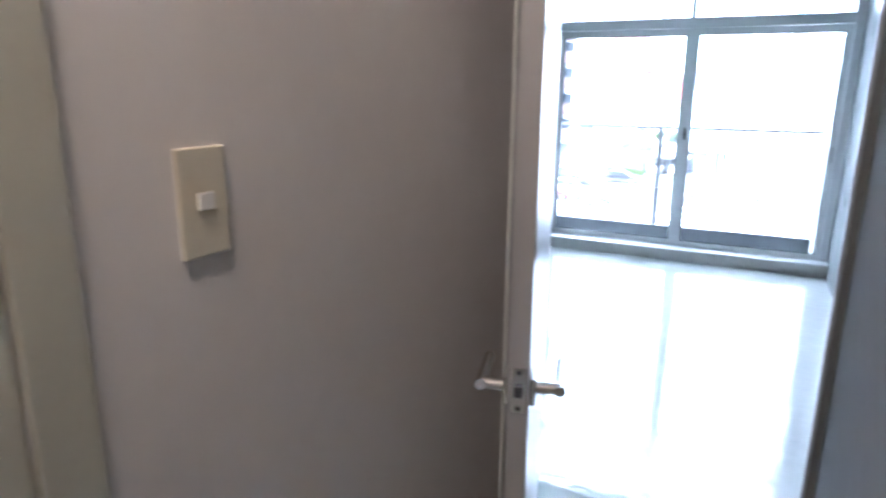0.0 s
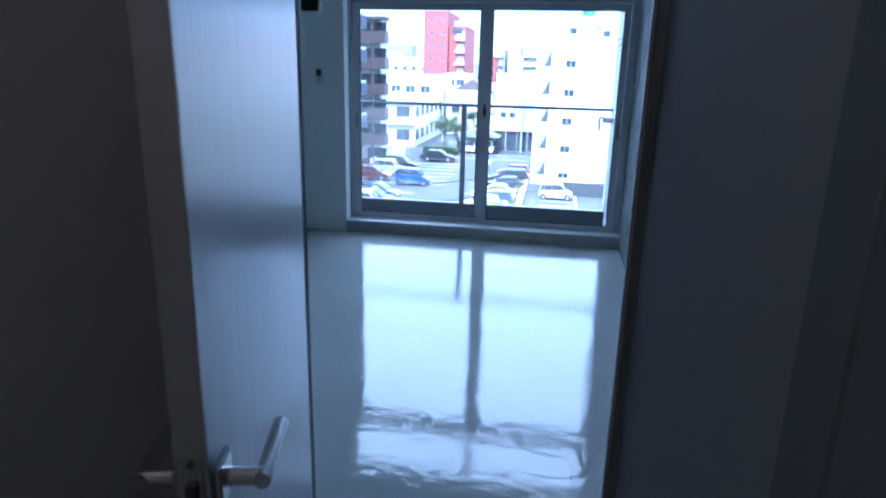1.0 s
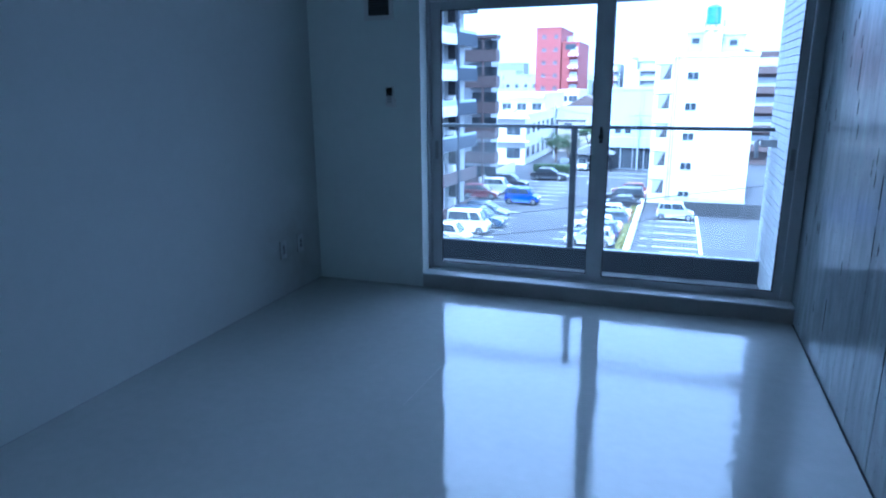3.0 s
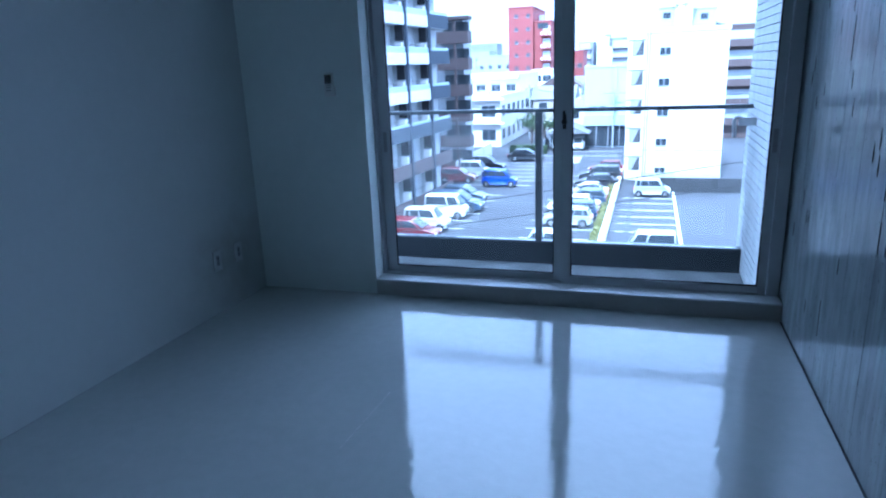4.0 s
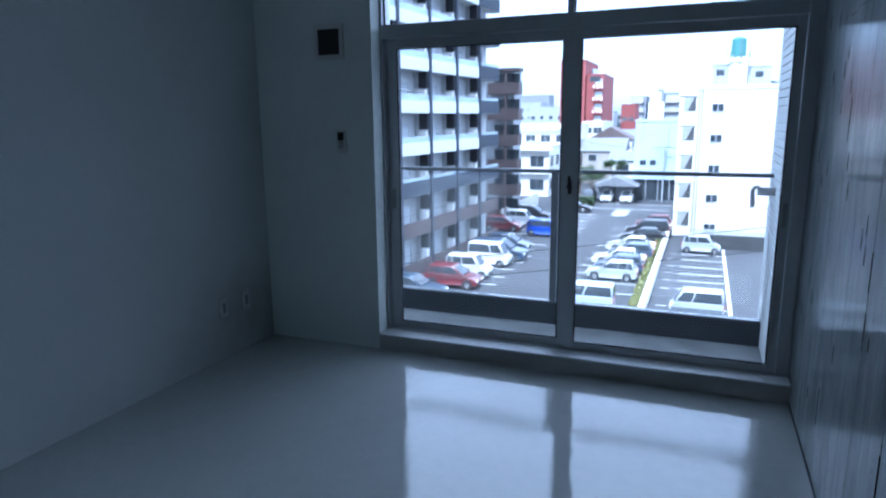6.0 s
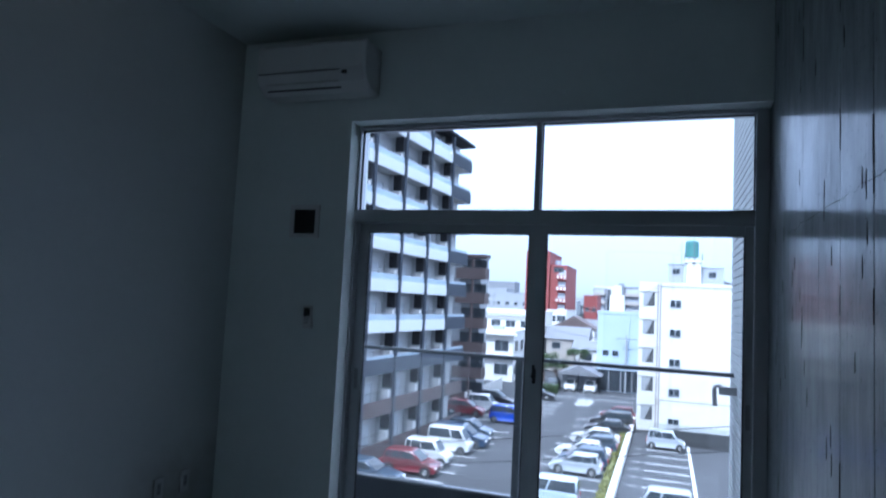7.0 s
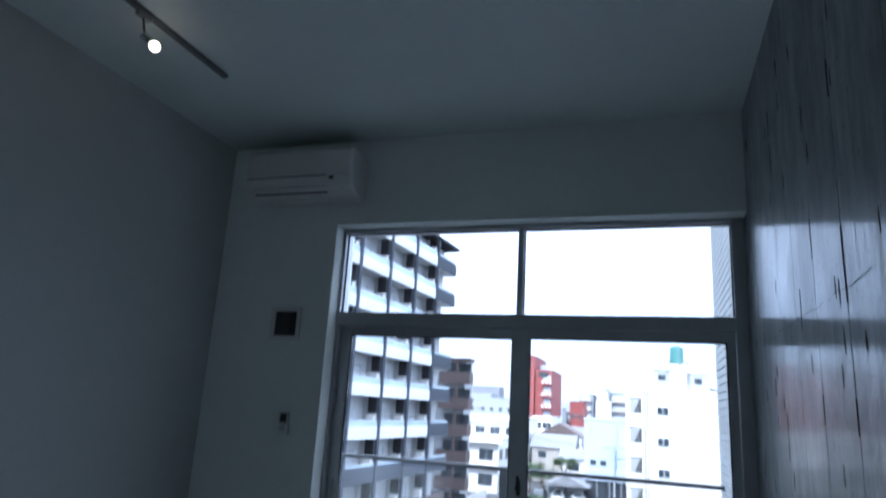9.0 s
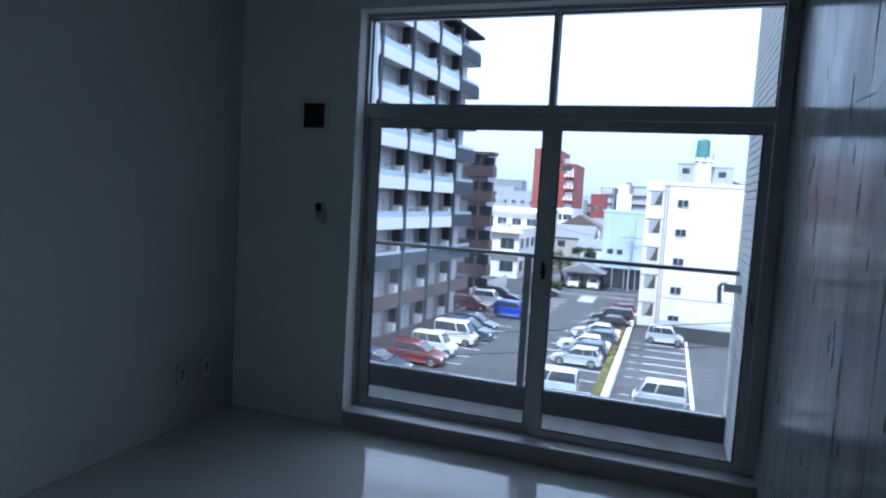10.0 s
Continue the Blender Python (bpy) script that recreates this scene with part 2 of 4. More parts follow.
def panel(corners, out, thick=0.012):
    """A thin closed panel on four corners, pushed outward along out."""
    bm = bmesh.new()
    a = [bm.verts.new(Vector(c) - Vector(out) * thick) for c in corners]
    b = [bm.verts.new(Vector(c) + Vector(out) * thick) for c in corners]
    bm.faces.new(a)
    bm.faces.new(b[::-1])
    for i in range(4):
        bm.faces.new((a[i], b[i], b[(i + 1) % 4], a[(i + 1) % 4]))
    bmesh.ops.recalc_face_normals(bm, faces=bm.faces)
    return bm


def part(name, bm, mat, parent=None, label="", smooth=False):
    """Links a bmesh as one mesh object under a thing or a part."""
    ob = new(name, mesh_of(name, bm, mat, smooth))
    ob.parent = parent
    if label:
        tagged(ob, label)
    return ob


def shared(name, me, parent, at):
    """One more piece on a mesh that alike pieces share."""
    ob = new(name, me)
    ob.parent = parent
    ob.location = at
    return ob


def thing(name, at, label, category, group="", turn=0.0):
    """An empty at a thing's base that carries its parts."""
    ob = new(name)
    ob.location, ob.rotation_euler = at, (0, 0, radians(turn))
    ob.empty_display_size = 0.1
    return tagged(ob, label, category, group)


def structure(name, bm, mat, label, category):
    return tagged(part(name, bm, mat), label, category, kind="structure")


# ---- the room ----
XW, CH = -3.06, 2.985          # west wall, ceiling height
WX0, WTOP, CURB = -2.265, 2.447, 0.10   # window opening
DX0, DX1, DY0, DY1, DTOP = -1.10, -0.417, -4.02, -3.79, 2.05   # doorway
HX0, HX1, HY = -1.14, -0.402, -7.2       # hall

structure("floor", boxes((XW, 0.0, DY0, 0.0, -0.15, 0.0), (HX0, HX1, HY, DY0, -0.15, 0.0)), FLOOR, "glossy white poured resin floor with wavy reflections", "floor")
structure("wall_west", boxes((XW - 0.12, XW, DY0, 0.25, -0.15, CH)), SHADE_STAINED_WALL, "plain white wall beside the window wall, toned darker for shade", "wall")
structure("wall_north", boxes((XW, WX0, 0.0, 0.25, -0.15, CH), (WX0, 0.0, 0.0, 0.25, WTOP, CH), (WX0, 0.0, 0.0, 0.25, -0.15, CURB - 0.012)), WHITE_WALL,
          "white painted window wall with a raised sill curb", "wall")
structure("wall_south", boxes((XW, DX0 - 0.03, DY0, DY1, 0.0, CH), (DX1 + 0.03, 0.0, DY0, -3.992, 0.0, CH), (DX0 - 0.03, DX1 + 0.03, DY0, -3.992, DTOP + 0.03, CH)),
          WHITE_WALL, "white partition wall with the hall doorway", "wall")
structure("ceiling", boxes((XW - 0.12, 0.15, DY0, 0.25, CH, CH + 0.15)), CEILING, "pale grey-white painted flat ceiling", "ceiling")
wall_east = structure("wall_east", boxes((0.006, 0.16, DY0, 0.25, -0.15, CH)), CONCRETE, "grey board-formed concrete wall with a satin sealer", "wall")
structure("floor_joint", boxes((-0.006, 0.004, DY0, -0.012, 0.0, 0.004)), RUBBER, "dark joint between floor and concrete wall", "joint")
structure("floor_joint_west", boxes((XW, XW + 0.002, DY1, -0.002, 0.0, 0.0015)), TRIM, "thin dark joint between floor and white wall", "joint")
SCRATCH = material("scratch_in_resin", (0.56, 0.56, 0.54), 0.5, vary=0.3, scale=30)
for x, y0, y1, lean in ((-1.73, -1.62, -1.18, 0.02),):
    tagged(part("floor_scratch", panel([(x, y0, 0.0008), (x + 0.004, y0, 0.0008), (x + lean + 0.004, y1, 0.0008), (x + lean, y1, 0.0008)], (0, 0, 1), 0.0006), SCRATCH),
           "faint grey scratch in the white resin floor", "scratch", "floor scratches", "structure")
structure("wall_hall_west", boxes((HX0 - 0.1, HX0, HY, DY0, 0.0, 2.4)), HALL_WALL, "off-white papered hall wall with a switch", "wall")
structure("wall_hall_east", boxes((HX1, HX1 + 0.1, HY, DY0, 0.0, 2.4)), HALL_EAST_SHADE, "hall wall beside the doorway, toned grey for shade", "wall")
structure("wall_hall_end", boxes((HX0 - 0.1, HX1 + 0.1, HY - 0.1, HY, 0.0, 2.4)), HALL_WALL, "plain hall end wall", "wall")
structure("ceiling_hall", boxes((HX0 - 0.1, HX1 + 0.1, HY - 0.1, DY0, 2.4, 2.5)), CEILING, "plain hall ceiling", "ceiling")
# thin facing added on the curb; its grey stands for the shadow under the sill
structure("curb_face", boxes((WX0, -0.001, -0.003, 0.0, 0.001, CURB - 0.0125)), CURB_SHADE, "curb face below the sill, toned grey for its shadow", "curb")
structure("window_sill", boxes((WX0, -0.001, -0.010, 0.105, CURB - 0.012, CURB), bevel=0.003), SILL, "pale painted sill board on the curb", "window sill")

# ---- window: sliding glazed doors below, two fixed lights above ----
FX1 = -0.003
window_1 = tagged(thing("window_1", (-1.13, 0.07, CURB), "grey aluminium sliding glass doors with a transom light above", "window"), kind="structure")


def win(name, bm, mat, parent=window_1, label=""):
    """A part of the window given in room coordinates."""
    bmesh.ops.translate(bm, verts=bm.verts, vec=-Vector((-1.13, 0.07, CURB)))
    return part(name, bm, mat, parent, label)


frame_bm = boxes((WX0 + 0.001, WX0 + 0.016, 0.105, 0.205, CURB, WTOP - 0.002), (-0.064, FX1, 0.105, 0.205, CURB, WTOP - 0.002),
                 (WX0 + 0.016, -0.064, 0.105, 0.205, 2.425, WTOP - 0.002), (WX0 + 0.016, -0.064, 0.105, 0.205, CURB, CURB + 0.005),
                 (WX0 + 0.016, -0.064, 0.105, 0.205, 1.855, 1.93), bevel=0.003)
win("window_frame", frame_bm, ALU)
win("mullion", boxes((-1.172, -1.140, 0.11, 0.19, 1.93, 2.425), bevel=0.003), ALU)
for a, b in ((WX0 + 0.016, -1.172), (-1.140, -0.064)):
    g = win("pane", boxes((a, b, 0.148, 0.153, 1.93, 2.425)), PANE, label="clear transom pane")
    g.visible_shadow = False
    win("gasket", boxes((a, a + 0.006, 0.136, 0.147, 1.93, 2.425), (b - 0.006, b, 0.136, 0.147, 1.93, 2.425),
                        (a + 0.006, b - 0.006, 0.136, 0.147, 1.93, 1.936), (a + 0.006, b - 0.006, 0.136, 0.147, 2.419, 2.425)), RUBBER)


def sash(a, b, ga, gb, y, label):
    """One sliding leaf from a to b with glass from ga to gb."""
    z0, z1, gz0, gz1 = CURB + 0.006, 1.853, 0.145, 1.803
    s = win("sash", boxes((a, ga, y, y + 0.028, z0, z1), (gb, b, y, y + 0.028, z0, z1), (ga, gb, y, y + 0.028, z0, gz0), (ga, gb, y, y + 0.028, gz1, z1), bevel=0.0025),
            ALU, label=label)
    off = Vector((-1.13, 0.07, CURB))
    for name, bm, mat in (("glazing", boxes((ga, gb, y + 0.011, y + 0.016, gz0, gz1)), PANE),
                          ("gasket", boxes((ga, ga + 0.007, y + 0.004, y + 0.0105, gz0, gz1), (gb - 0.007, gb, y + 0.004, y + 0.0105, gz0, gz1),
                                           (ga + 0.007, gb - 0.007, y + 0.004, y + 0.0105, gz0, gz0 + 0.007),
                                           (ga + 0.007, gb - 0.007, y + 0.004, y + 0.0105, gz1 - 0.007, gz1)), RUBBER)):
        bmesh.ops.translate(bm, verts=bm.verts, vec=-off)
        ob = part(name, bm, mat, s)
        ob.visible_shadow = name != "glazing"
    return s, off


left, off = sash(WX0 + 0.018, -1.130, -2.182, -1.196, 0.152, "sliding glass leaf on the outer track")
right, off = sash(-1.155, -0.066, -1.095, -0.107, 0.118, "sliding glass leaf on the inner track")


def crescent():
    bm = boxes((-1.146, -1.126, 0.109, 0.1175, 0.99, 1.07), bevel=0.003)
    tube(bm, (-1.136, 0.104, 1.03), (-1.136, 0.088, 1.03), 0.016, 0.013, 14)
    box(bm, -1.143, -1.129, 0.082, 0.096, 1.03, 1.09, bevel=0.003)
    bmesh.ops.translate(bm, verts=bm.verts, vec=-off)
    return bm


part("latch", crescent(), BLACK, right, "black crescent window latch", smooth=False)
for x0, x1, y, host in ((-0.098, -0.076, 0.1175, right), (-2.225, -2.201, 0.1515, left)):
    bm = boxes((x0, x1, y - 0.003, y, 0.86, 0.98), bevel=0.0015)
    bmesh.ops.translate(bm, verts=bm.verts, vec=-off)
    part("finger_pull", bm, TRIM, host, "grey recessed finger pull")
for x in (-2.02, -1.80, -0.72, -0.45):
    bm = bmesh.new()
    tube(bm, (x, -0.0005, WTOP + 0.014), (x, -0.006, WTOP + 0.014), 0.006, 0.005, 10)
    tagged(part("screw_hook", bm, PLASTIC), "small white screw cap above the window", "screw cap", "screw caps above the window")

# ---- things on the window wall ----
ac = thing("air_conditioner", (-2.455, 0.0, 2.585), "white split air conditioner high on the window wall", "air conditioner")
bm = bmesh.new()
prof = [(-0.002, 0.0), (-0.12, 0.0), (-0.185, 0.045), (-0.21, 0.10), (-0.212, 0.262), (-0.19, 0.285), (-0.002, 0.285)]
rings = []
for x, inset in ((-0.358, 0.012), (-0.348, 0.0), (0.348, 0.0), (0.358, 0.012)):
    rings.append([bm.verts.new((x, y + (inset if y < -0.01 else 0), z + (inset if z < 0.1 else -inset))) for y, z in prof])
for r0, r1 in zip(rings, rings[1:]):
    for i in range(len(prof)):
        j = (i + 1) % len(prof)
        bm.faces.new((r0[i], r0[j], r1[j], r1[i]))
bm.faces.new(rings[0])
bm.faces.new(list(reversed(rings[-1])))
bmesh.ops.recalc_face_normals(bm, faces=bm.faces)
part("casing", bm, PLASTIC, ac)
part("front_panel", boxes((-0.346, 0.346, -0.2185, -0.2125, 0.112, 0.258), bevel=0.002), PLASTIC, ac)
bm = boxes((-0.305, 0.185, -0.006, 0.0, -0.004, 0.004), bevel=0.001)
bmesh.ops.transform(bm, matrix=Matrix.Translation((0, -0.152, 0.018)) @ Matrix.Rotation(radians(-35), 4, "X"), verts=bm.verts)
part("outlet_slot", bm, BLACK, ac, "dark air outlet slot")
bm = boxes((-0.30, 0.185, -0.004, 0.0, -0.018, 0.018), bevel=0.0015)
bmesh.ops.transform(bm, matrix=Matrix.Translation((0, -0.184, 0.055)) @ Matrix.Rotation(radians(-20), 4, "X"), verts=bm.verts)
part("louvre_flap", bm, PLASTIC, ac)
bm = boxes((0.215, 0.245, -0.2155, -0.205, 0.082, 0.100), bevel=0.002)
# black slats out of view on top, added to cut bounce into the gap above
part("unseen_top_grille", boxes(*[(-0.335, 0.335, -0.185 + i * 0.012, -0.176 + i * 0.012, 0.2855, 0.2885) for i in range(14)]), BLACK, ac, "unseen dark grille added on top to deepen the shade above")
part("sensor_window", bm, BLACK, ac, "small dark receiver window")
part("trim_line", boxes((-0.343, 0.20, -0.2135, -0.205, 0.104, 0.109)), RUBBER, ac)

vent = thing("wall_vent", (-2.54, 0.0, 1.842), "square white wall vent with a dark grille", "vent")
part("frame", boxes((-0.10, -0.072, -0.012, 0, -0.10, 0.10), (0.072, 0.10, -0.012, 0, -0.10, 0.10), (-0.072, 0.072, -0.012, 0, 0.072, 0.10),
                    (-0.072, 0.072, -0.012, 0, -0.10, -0.072), bevel=0.002), PLASTIC, vent)
part("backing", boxes((-0.072, 0.072, -0.003, 0, -0.072, 0.072)), BLACK, vent, "dark mesh backing")
slat = mesh_of("slat", boxes((-0.071, 0.071, -0.009, -0.004, -0.003, 0.003)), DARK_METAL)
for i in range(9):
    shared("slat", slat, vent, (0, 0, -0.062 + i * 0.0155))

remote = thing("remote_control", (-2.47, 0.0, 1.205), "white remote control in a wall holder beside the window", "remote control")
part("holder", boxes((-0.031, 0.031, -0.024, 0, 0.0, 0.055), bevel=0.004), PLASTIC, remote)
part("handset", boxes((-0.028, 0.028, -0.030, -0.006, 0.008, 0.132), bevel=0.006), PLASTIC, remote)
for bz in (0.030, 0.046, 0.060):
    part("button", boxes((-0.015, 0.015, -0.032, -0.0295, bz, bz + 0.007), bevel=0.0008), TRIM, remote)
part("display", boxes((-0.021, 0.021, -0.0315, -0.029, 0.072, 0.122), bevel=0.0005), BLACK, remote, "dark display")

for y in (-0.465, -0.262):
    o = thing("wall_outlet", (XW, y, 0.31), "white wall outlet low on the white wall", "outlet", "wall outlets")
    part("plate", boxes((0, 0.008, -0.035, 0.035, -0.06, 0.06), bevel=0.003), OUTLET, o)
    part("socket", boxes((0.0075, 0.0105, -0.012, 0.012, -0.03, 0.03), bevel=0.001), TRIM, o)
    for dz in (-0.014, 0.014):
        part("slot", boxes((0.0104, 0.0112, -0.007, -0.004, dz - 0.005, dz + 0.005), (0.0104, 0.0112, 0.004, 0.007, dz - 0.005, dz + 0.005)), BLACK, o)

# ---- ceiling: track with two small lamps, smoke detector ----
TRACK_GREY = material("dark_grey_track", (0.15, 0.155, 0.16), 0.5, vary=0.1, scale=8)
BULB = glow_material("lit_bulb", (1.0, 0.80, 0.58), 1.9)
track = thing("light_track", (-2.495, 0.0, CH), "long dark lighting track on the ceiling with small spot lamps", "track light")
part("rail", boxes((-0.015, 0.015, -2.95, -0.905, -0.020, 0.0), bevel=0.002), TRACK_GREY, track)
for y in (-1.47, -2.25):
    sp = thing("spot_lamp", (-2.495, y, CH - 0.022), "small lit spot lamp with a warm bare bulb on the track", "spot lamp", "spot lamps on the track")
    bm = boxes((-0.014, 0.014, -0.035, 0.035, -0.02, 0.0), bevel=0.003)
    part("adapter", bm, TRIM, sp)
    bm = bmesh.new()
    tube(bm, (0, 0, -0.02), (0, 0.02, -0.082), 0.0045)
    part("stem", bm, DARK_METAL, sp)
    bm = bmesh.new()
    tube(bm, (-0.012, 0.02, -0.080), (0.006, 0.050, -0.100), 0.019, 0.017, 14)
    part("lamp_holder", bm, STEEL, sp)
    bm = bmesh.new()
    bmesh.ops.create_uvsphere(bm, u_segments=16, v_segments=10, radius=0.023, matrix=Matrix.Translation((0.014, 0.072, -0.112)) @ Matrix.Diagonal((1, 1, 1.05, 1)))
    part("bulb", bm, BULB, sp, "glowing warm bulb", smooth=True)
det = thing("smoke_detector", (-1.55, -1.85, CH), "small round smoke detector on the ceiling", "smoke detector")
bm = bmesh.new()
tube(bm, (0, 0, 0), (0, 0, -0.012), 0.052, 0.050, 28)
part("base", bm, PLASTIC, det, smooth=False)
bm = bmesh.new()
tube(bm, (0, 0, -0.012), (0, 0, -0.042), 0.044, 0.030, 28)
# cap coloured grey so that it reads as a shaded silhouette
part("cap", bm, TRIM, det, "sensor cap toned grey for its shaded underside")

# ---- doorway, door and hall ----
door_frame = structure("door_frame", boxes((DX0 - 0.03, DX0, DY0 - 0.012, DY1 + 0.008, 0, DTOP), 
                       (DX0 - 0.03, DX1 + 0.03, DY0 - 0.012, -3.985, DTOP, DTOP + 0.03), bevel=0.002), FRAME_TRIM, "dark grey door frame of the hall doorway", "door frame")
# right jamb coloured darker than the frame to carry the shade on that side
part("jamb", boxes((DX1, DX1 + 0.03, -4.06, -3.985, 0, DTOP), bevel=0.002), HALL_SHADE, door_frame)
part("stop", boxes((DX1 - 0.006, DX1, -4.05, -4.03, 0, DTOP), bevel=0.001), FRAME_TRIM, door_frame)
LEAF_W = 0.740
door_1 = tagged(thing("door_1", (-1.066, -3.888, 0.0), "open interior door with a grained grey laminate and lever handles", "door", turn=-75.7), kind="structure")
part("leaf", boxes((0, LEAF_W, -0.034, 0.0, 0.008, DTOP - 0.006), bevel=0.0015), DOOR_SKIN, door_1)
part("edge_band", boxes((LEAF_W, LEAF_W + 0.0015, -0.0335, -0.0005, 0.008, DTOP - 0.006)), TRIM, door_1, "pale edge strip")
lp = part("latch_plate", boxes((LEAF_W + 0.0015, LEAF_W + 0.0035, -0.029, -0.005, 0.886, 0.964), bevel=0.0006), STEEL, door_1, "steel latch plate with a bolt")
part("bolt", boxes((LEAF_W + 0.0035, LEAF_W + 0.010, -0.023, -0.011, 0.915, 0.935), bevel=0.002), DARK_METAL, lp)
for z in (0.894, 0.956):
    bm = bmesh.new()
    tube(bm, (LEAF_W + 0.0035, -0.017, z), (LEAF_W + 0.0045, -0.017, z), 0.004, sides=10)
    part("screw", bm, DARK_METAL, lp)
for side, y0 in ((1, 0.0), (-1, -0.034)):
    bm = boxes((LEAF_W - 0.056, LEAF_W - 0.010, min(y0, y0 + side * 0.009), max(y0, y0 + side * 0.009), 0.893, 0.941), bevel=0.002)
    rose = part("rose", bm, STEEL, door_1, "square steel rose")
    bm = bmesh.new()
    tube(bm, (LEAF_W - 0.033, y0 + side * 0.008, 0.917), (LEAF_W - 0.033, y0 + side * 0.050, 0.917), 0.0105, sides=16)
    tube(bm, (LEAF_W - 0.022, y0 + side * 0.048, 0.917), (LEAF_W - 0.142, y0 + side * 0.048, 0.917), 0.0095, sides=16)
    part("lever", bm, STEEL, rose, "satin steel lever")
hs = thing("light_switch", (HX0, -5.005, 1.272), "cream switch plate with one white rocker on the hall wall", "switch")
part("plate", boxes((0, 0.006, -0.034, 0.034, -0.06, 0.06), bevel=0.002), CREAM, hs)
part("rocker", boxes((0.0055, 0.009, -0.010, 0.012, -0.008, 0.011), bevel=0.001), PLASTIC, hs, "small white rocker")

CLOSET = material("dull_cream_laminate", (0.50, 0.50, 0.42), 0.5, vary=0.05, scale=6)
closet = thing("closet_door", (HX0, -5.61, 0.0), "pale greenish cream closet door and casing in the hall", "door")
part("casing", boxes((0, 0.010, 0.39, 0.45, 0, 2.05), (0, 0.010, -0.45, -0.39, 0, 2.05), (0, 0.010, -0.39, 0.39, 2.0, 2.05), bevel=0.002), CLOSET, closet)
part("leaf", boxes((0, 0.006, -0.385, 0.385, 0.01, 1.995), bevel=0.002), CLOSET, closet)
bath = thing("bathroom_door", (HX1, -5.20, 0.0), "grey bathroom door and casing in the hall", "door")
part("casing", boxes((-0.005, 0, 0.39, 0.45, 0, 2.05), (-0.005, 0, -0.45, -0.39, 0, 2.05), (-0.005, 0, -0.39, 0.39, 2.0, 2.05), bevel=0.001), HALL_SHADE, bath)
part("leaf", boxes((-0.004, 0, -0.385, 0.385, 0.01, 1.995), bevel=0.001), HALL_SHADE, bath)
hall_lamp = thing("hall_lamp", (-0.95, -5.5, 2.4), "round warm ceiling lamp in the hall", "ceiling lamp")
bm = bmesh.new()
tube(bm, (0, 0, 0), (0, 0, -0.05), 0.11, 0.10, 24)
part("shade", bm, glow_material("warm_lamp_shade", (1.0, 0.70, 0.51), HALL_GLOW), hall_lamp, "glowing warm diffuser")

# ---- concrete board impressions ----
def slit(seed, w, h):
    """A ragged upright slit left by a knot or a leaking board joint."""
    r = random.Random(seed)
    bm = bmesh.new()
    n = 5
    left = [(-w * r.uniform(0.2, 0.55) * math.sin(math.pi * (i + 0.35) / (n - 0.3)), h * (i / (n - 1) - 0.5)) for i in range(n)]
    right = [(w * r.uniform(0.2, 0.55) * math.sin(math.pi * (i + 0.35) / (n - 0.3)), h * (i / (n - 1) - 0.5)) for i in range(n)]
    ring = left + right[::-1]
    front = [bm.verts.new((-0.0008, y, z)) for y, z in ring]
    back = [bm.verts.new((0.004, y, z)) for y, z in ring]
    bm.faces.new(front)
    for i in range(len(ring)):
        k2 = (i + 1) % len(ring)
        bm.faces.new((front[i], back[i], back[k2], front[k2]))
    bmesh.ops.recalc_face_normals(bm, faces=bm.faces)
    return bm


wall_rnd = random.Random(12)
knots = [mesh_of("knot_hole", slit(i, wall_rnd.uniform(0.010, 0.018), wall_rnd.uniform(0.04, 0.085)), KNOT) for i in range(7)]
leaks = [mesh_of("joint_slit", slit(20 + i, wall_rnd.uniform(0.004, 0.006), wall_rnd.uniform(0.05, 0.14)), KNOT) for i in range(5)]
boards = [0.17, 0.25, 0.28, 0.27, 0.28, 0.32]
gaps = [0.0008, 0.0005, 0.0038, 0.0005, 0.0025, 0.0030]
y = 0.0
k = 0
while y > DY0 + 0.01:
    w = min(boards[k % 6], y - DY0)
    d = wall_rnd.uniform(-0.0006, 0.0006)
    me = mesh_of("board", boxes((d, 0.006, -w + gaps[k % 6], 0.0, 0.004, CH - 0.002), bevel=0.0008), CONCRETE)
    shared("board", me, wall_east, (0, y, 0))
    for i in range(9):
        if wall_rnd.random() < 0.66:
            shared("knot_hole", wall_rnd.choice(knots), wall_east, (d, y - w * wall_rnd.uniform(0.12, 0.85), wall_rnd.uniform(0.15, CH - 0.15)))
    if gaps[k % 6] > 0.002:
        for i in range(7):
            if wall_rnd.random() < 0.8:
                shared("joint_slit", wall_rnd.choice(leaks), wall_east, (-0.001, y - w + wall_rnd.uniform(-0.002, 0.004), wall_rnd.uniform(0.2, CH - 0.25)))
    y -= w
    k += 1

def crack_line(y0, z0, y1, z1, seed):
    """A fine ragged crack across the boards."""
    r, bm, n = random.Random(seed), bmesh.new(), 26
    up, lo = [], []
    for i in range(n + 1):
        y, z = y0 + (y1 - y0) * i / n, z0 + (z1 - z0) * i / n + r.uniform(-0.008, 0.008)
        w = r.uniform(0.0002, 0.0014)
        up.append(bm.verts.new((-0.0012, y, z + w)))
        lo.append(bm.verts.new((-0.0012, y, z - w)))
    for i in range(n):
        bm.faces.new((lo[i], lo[i + 1], up[i + 1], up[i]))
    part("crack", bm, KNOT, wall_east, "thin ragged crack in the concrete")


crack_line(-0.40, 1.76, -1.78, 1.76, 3)

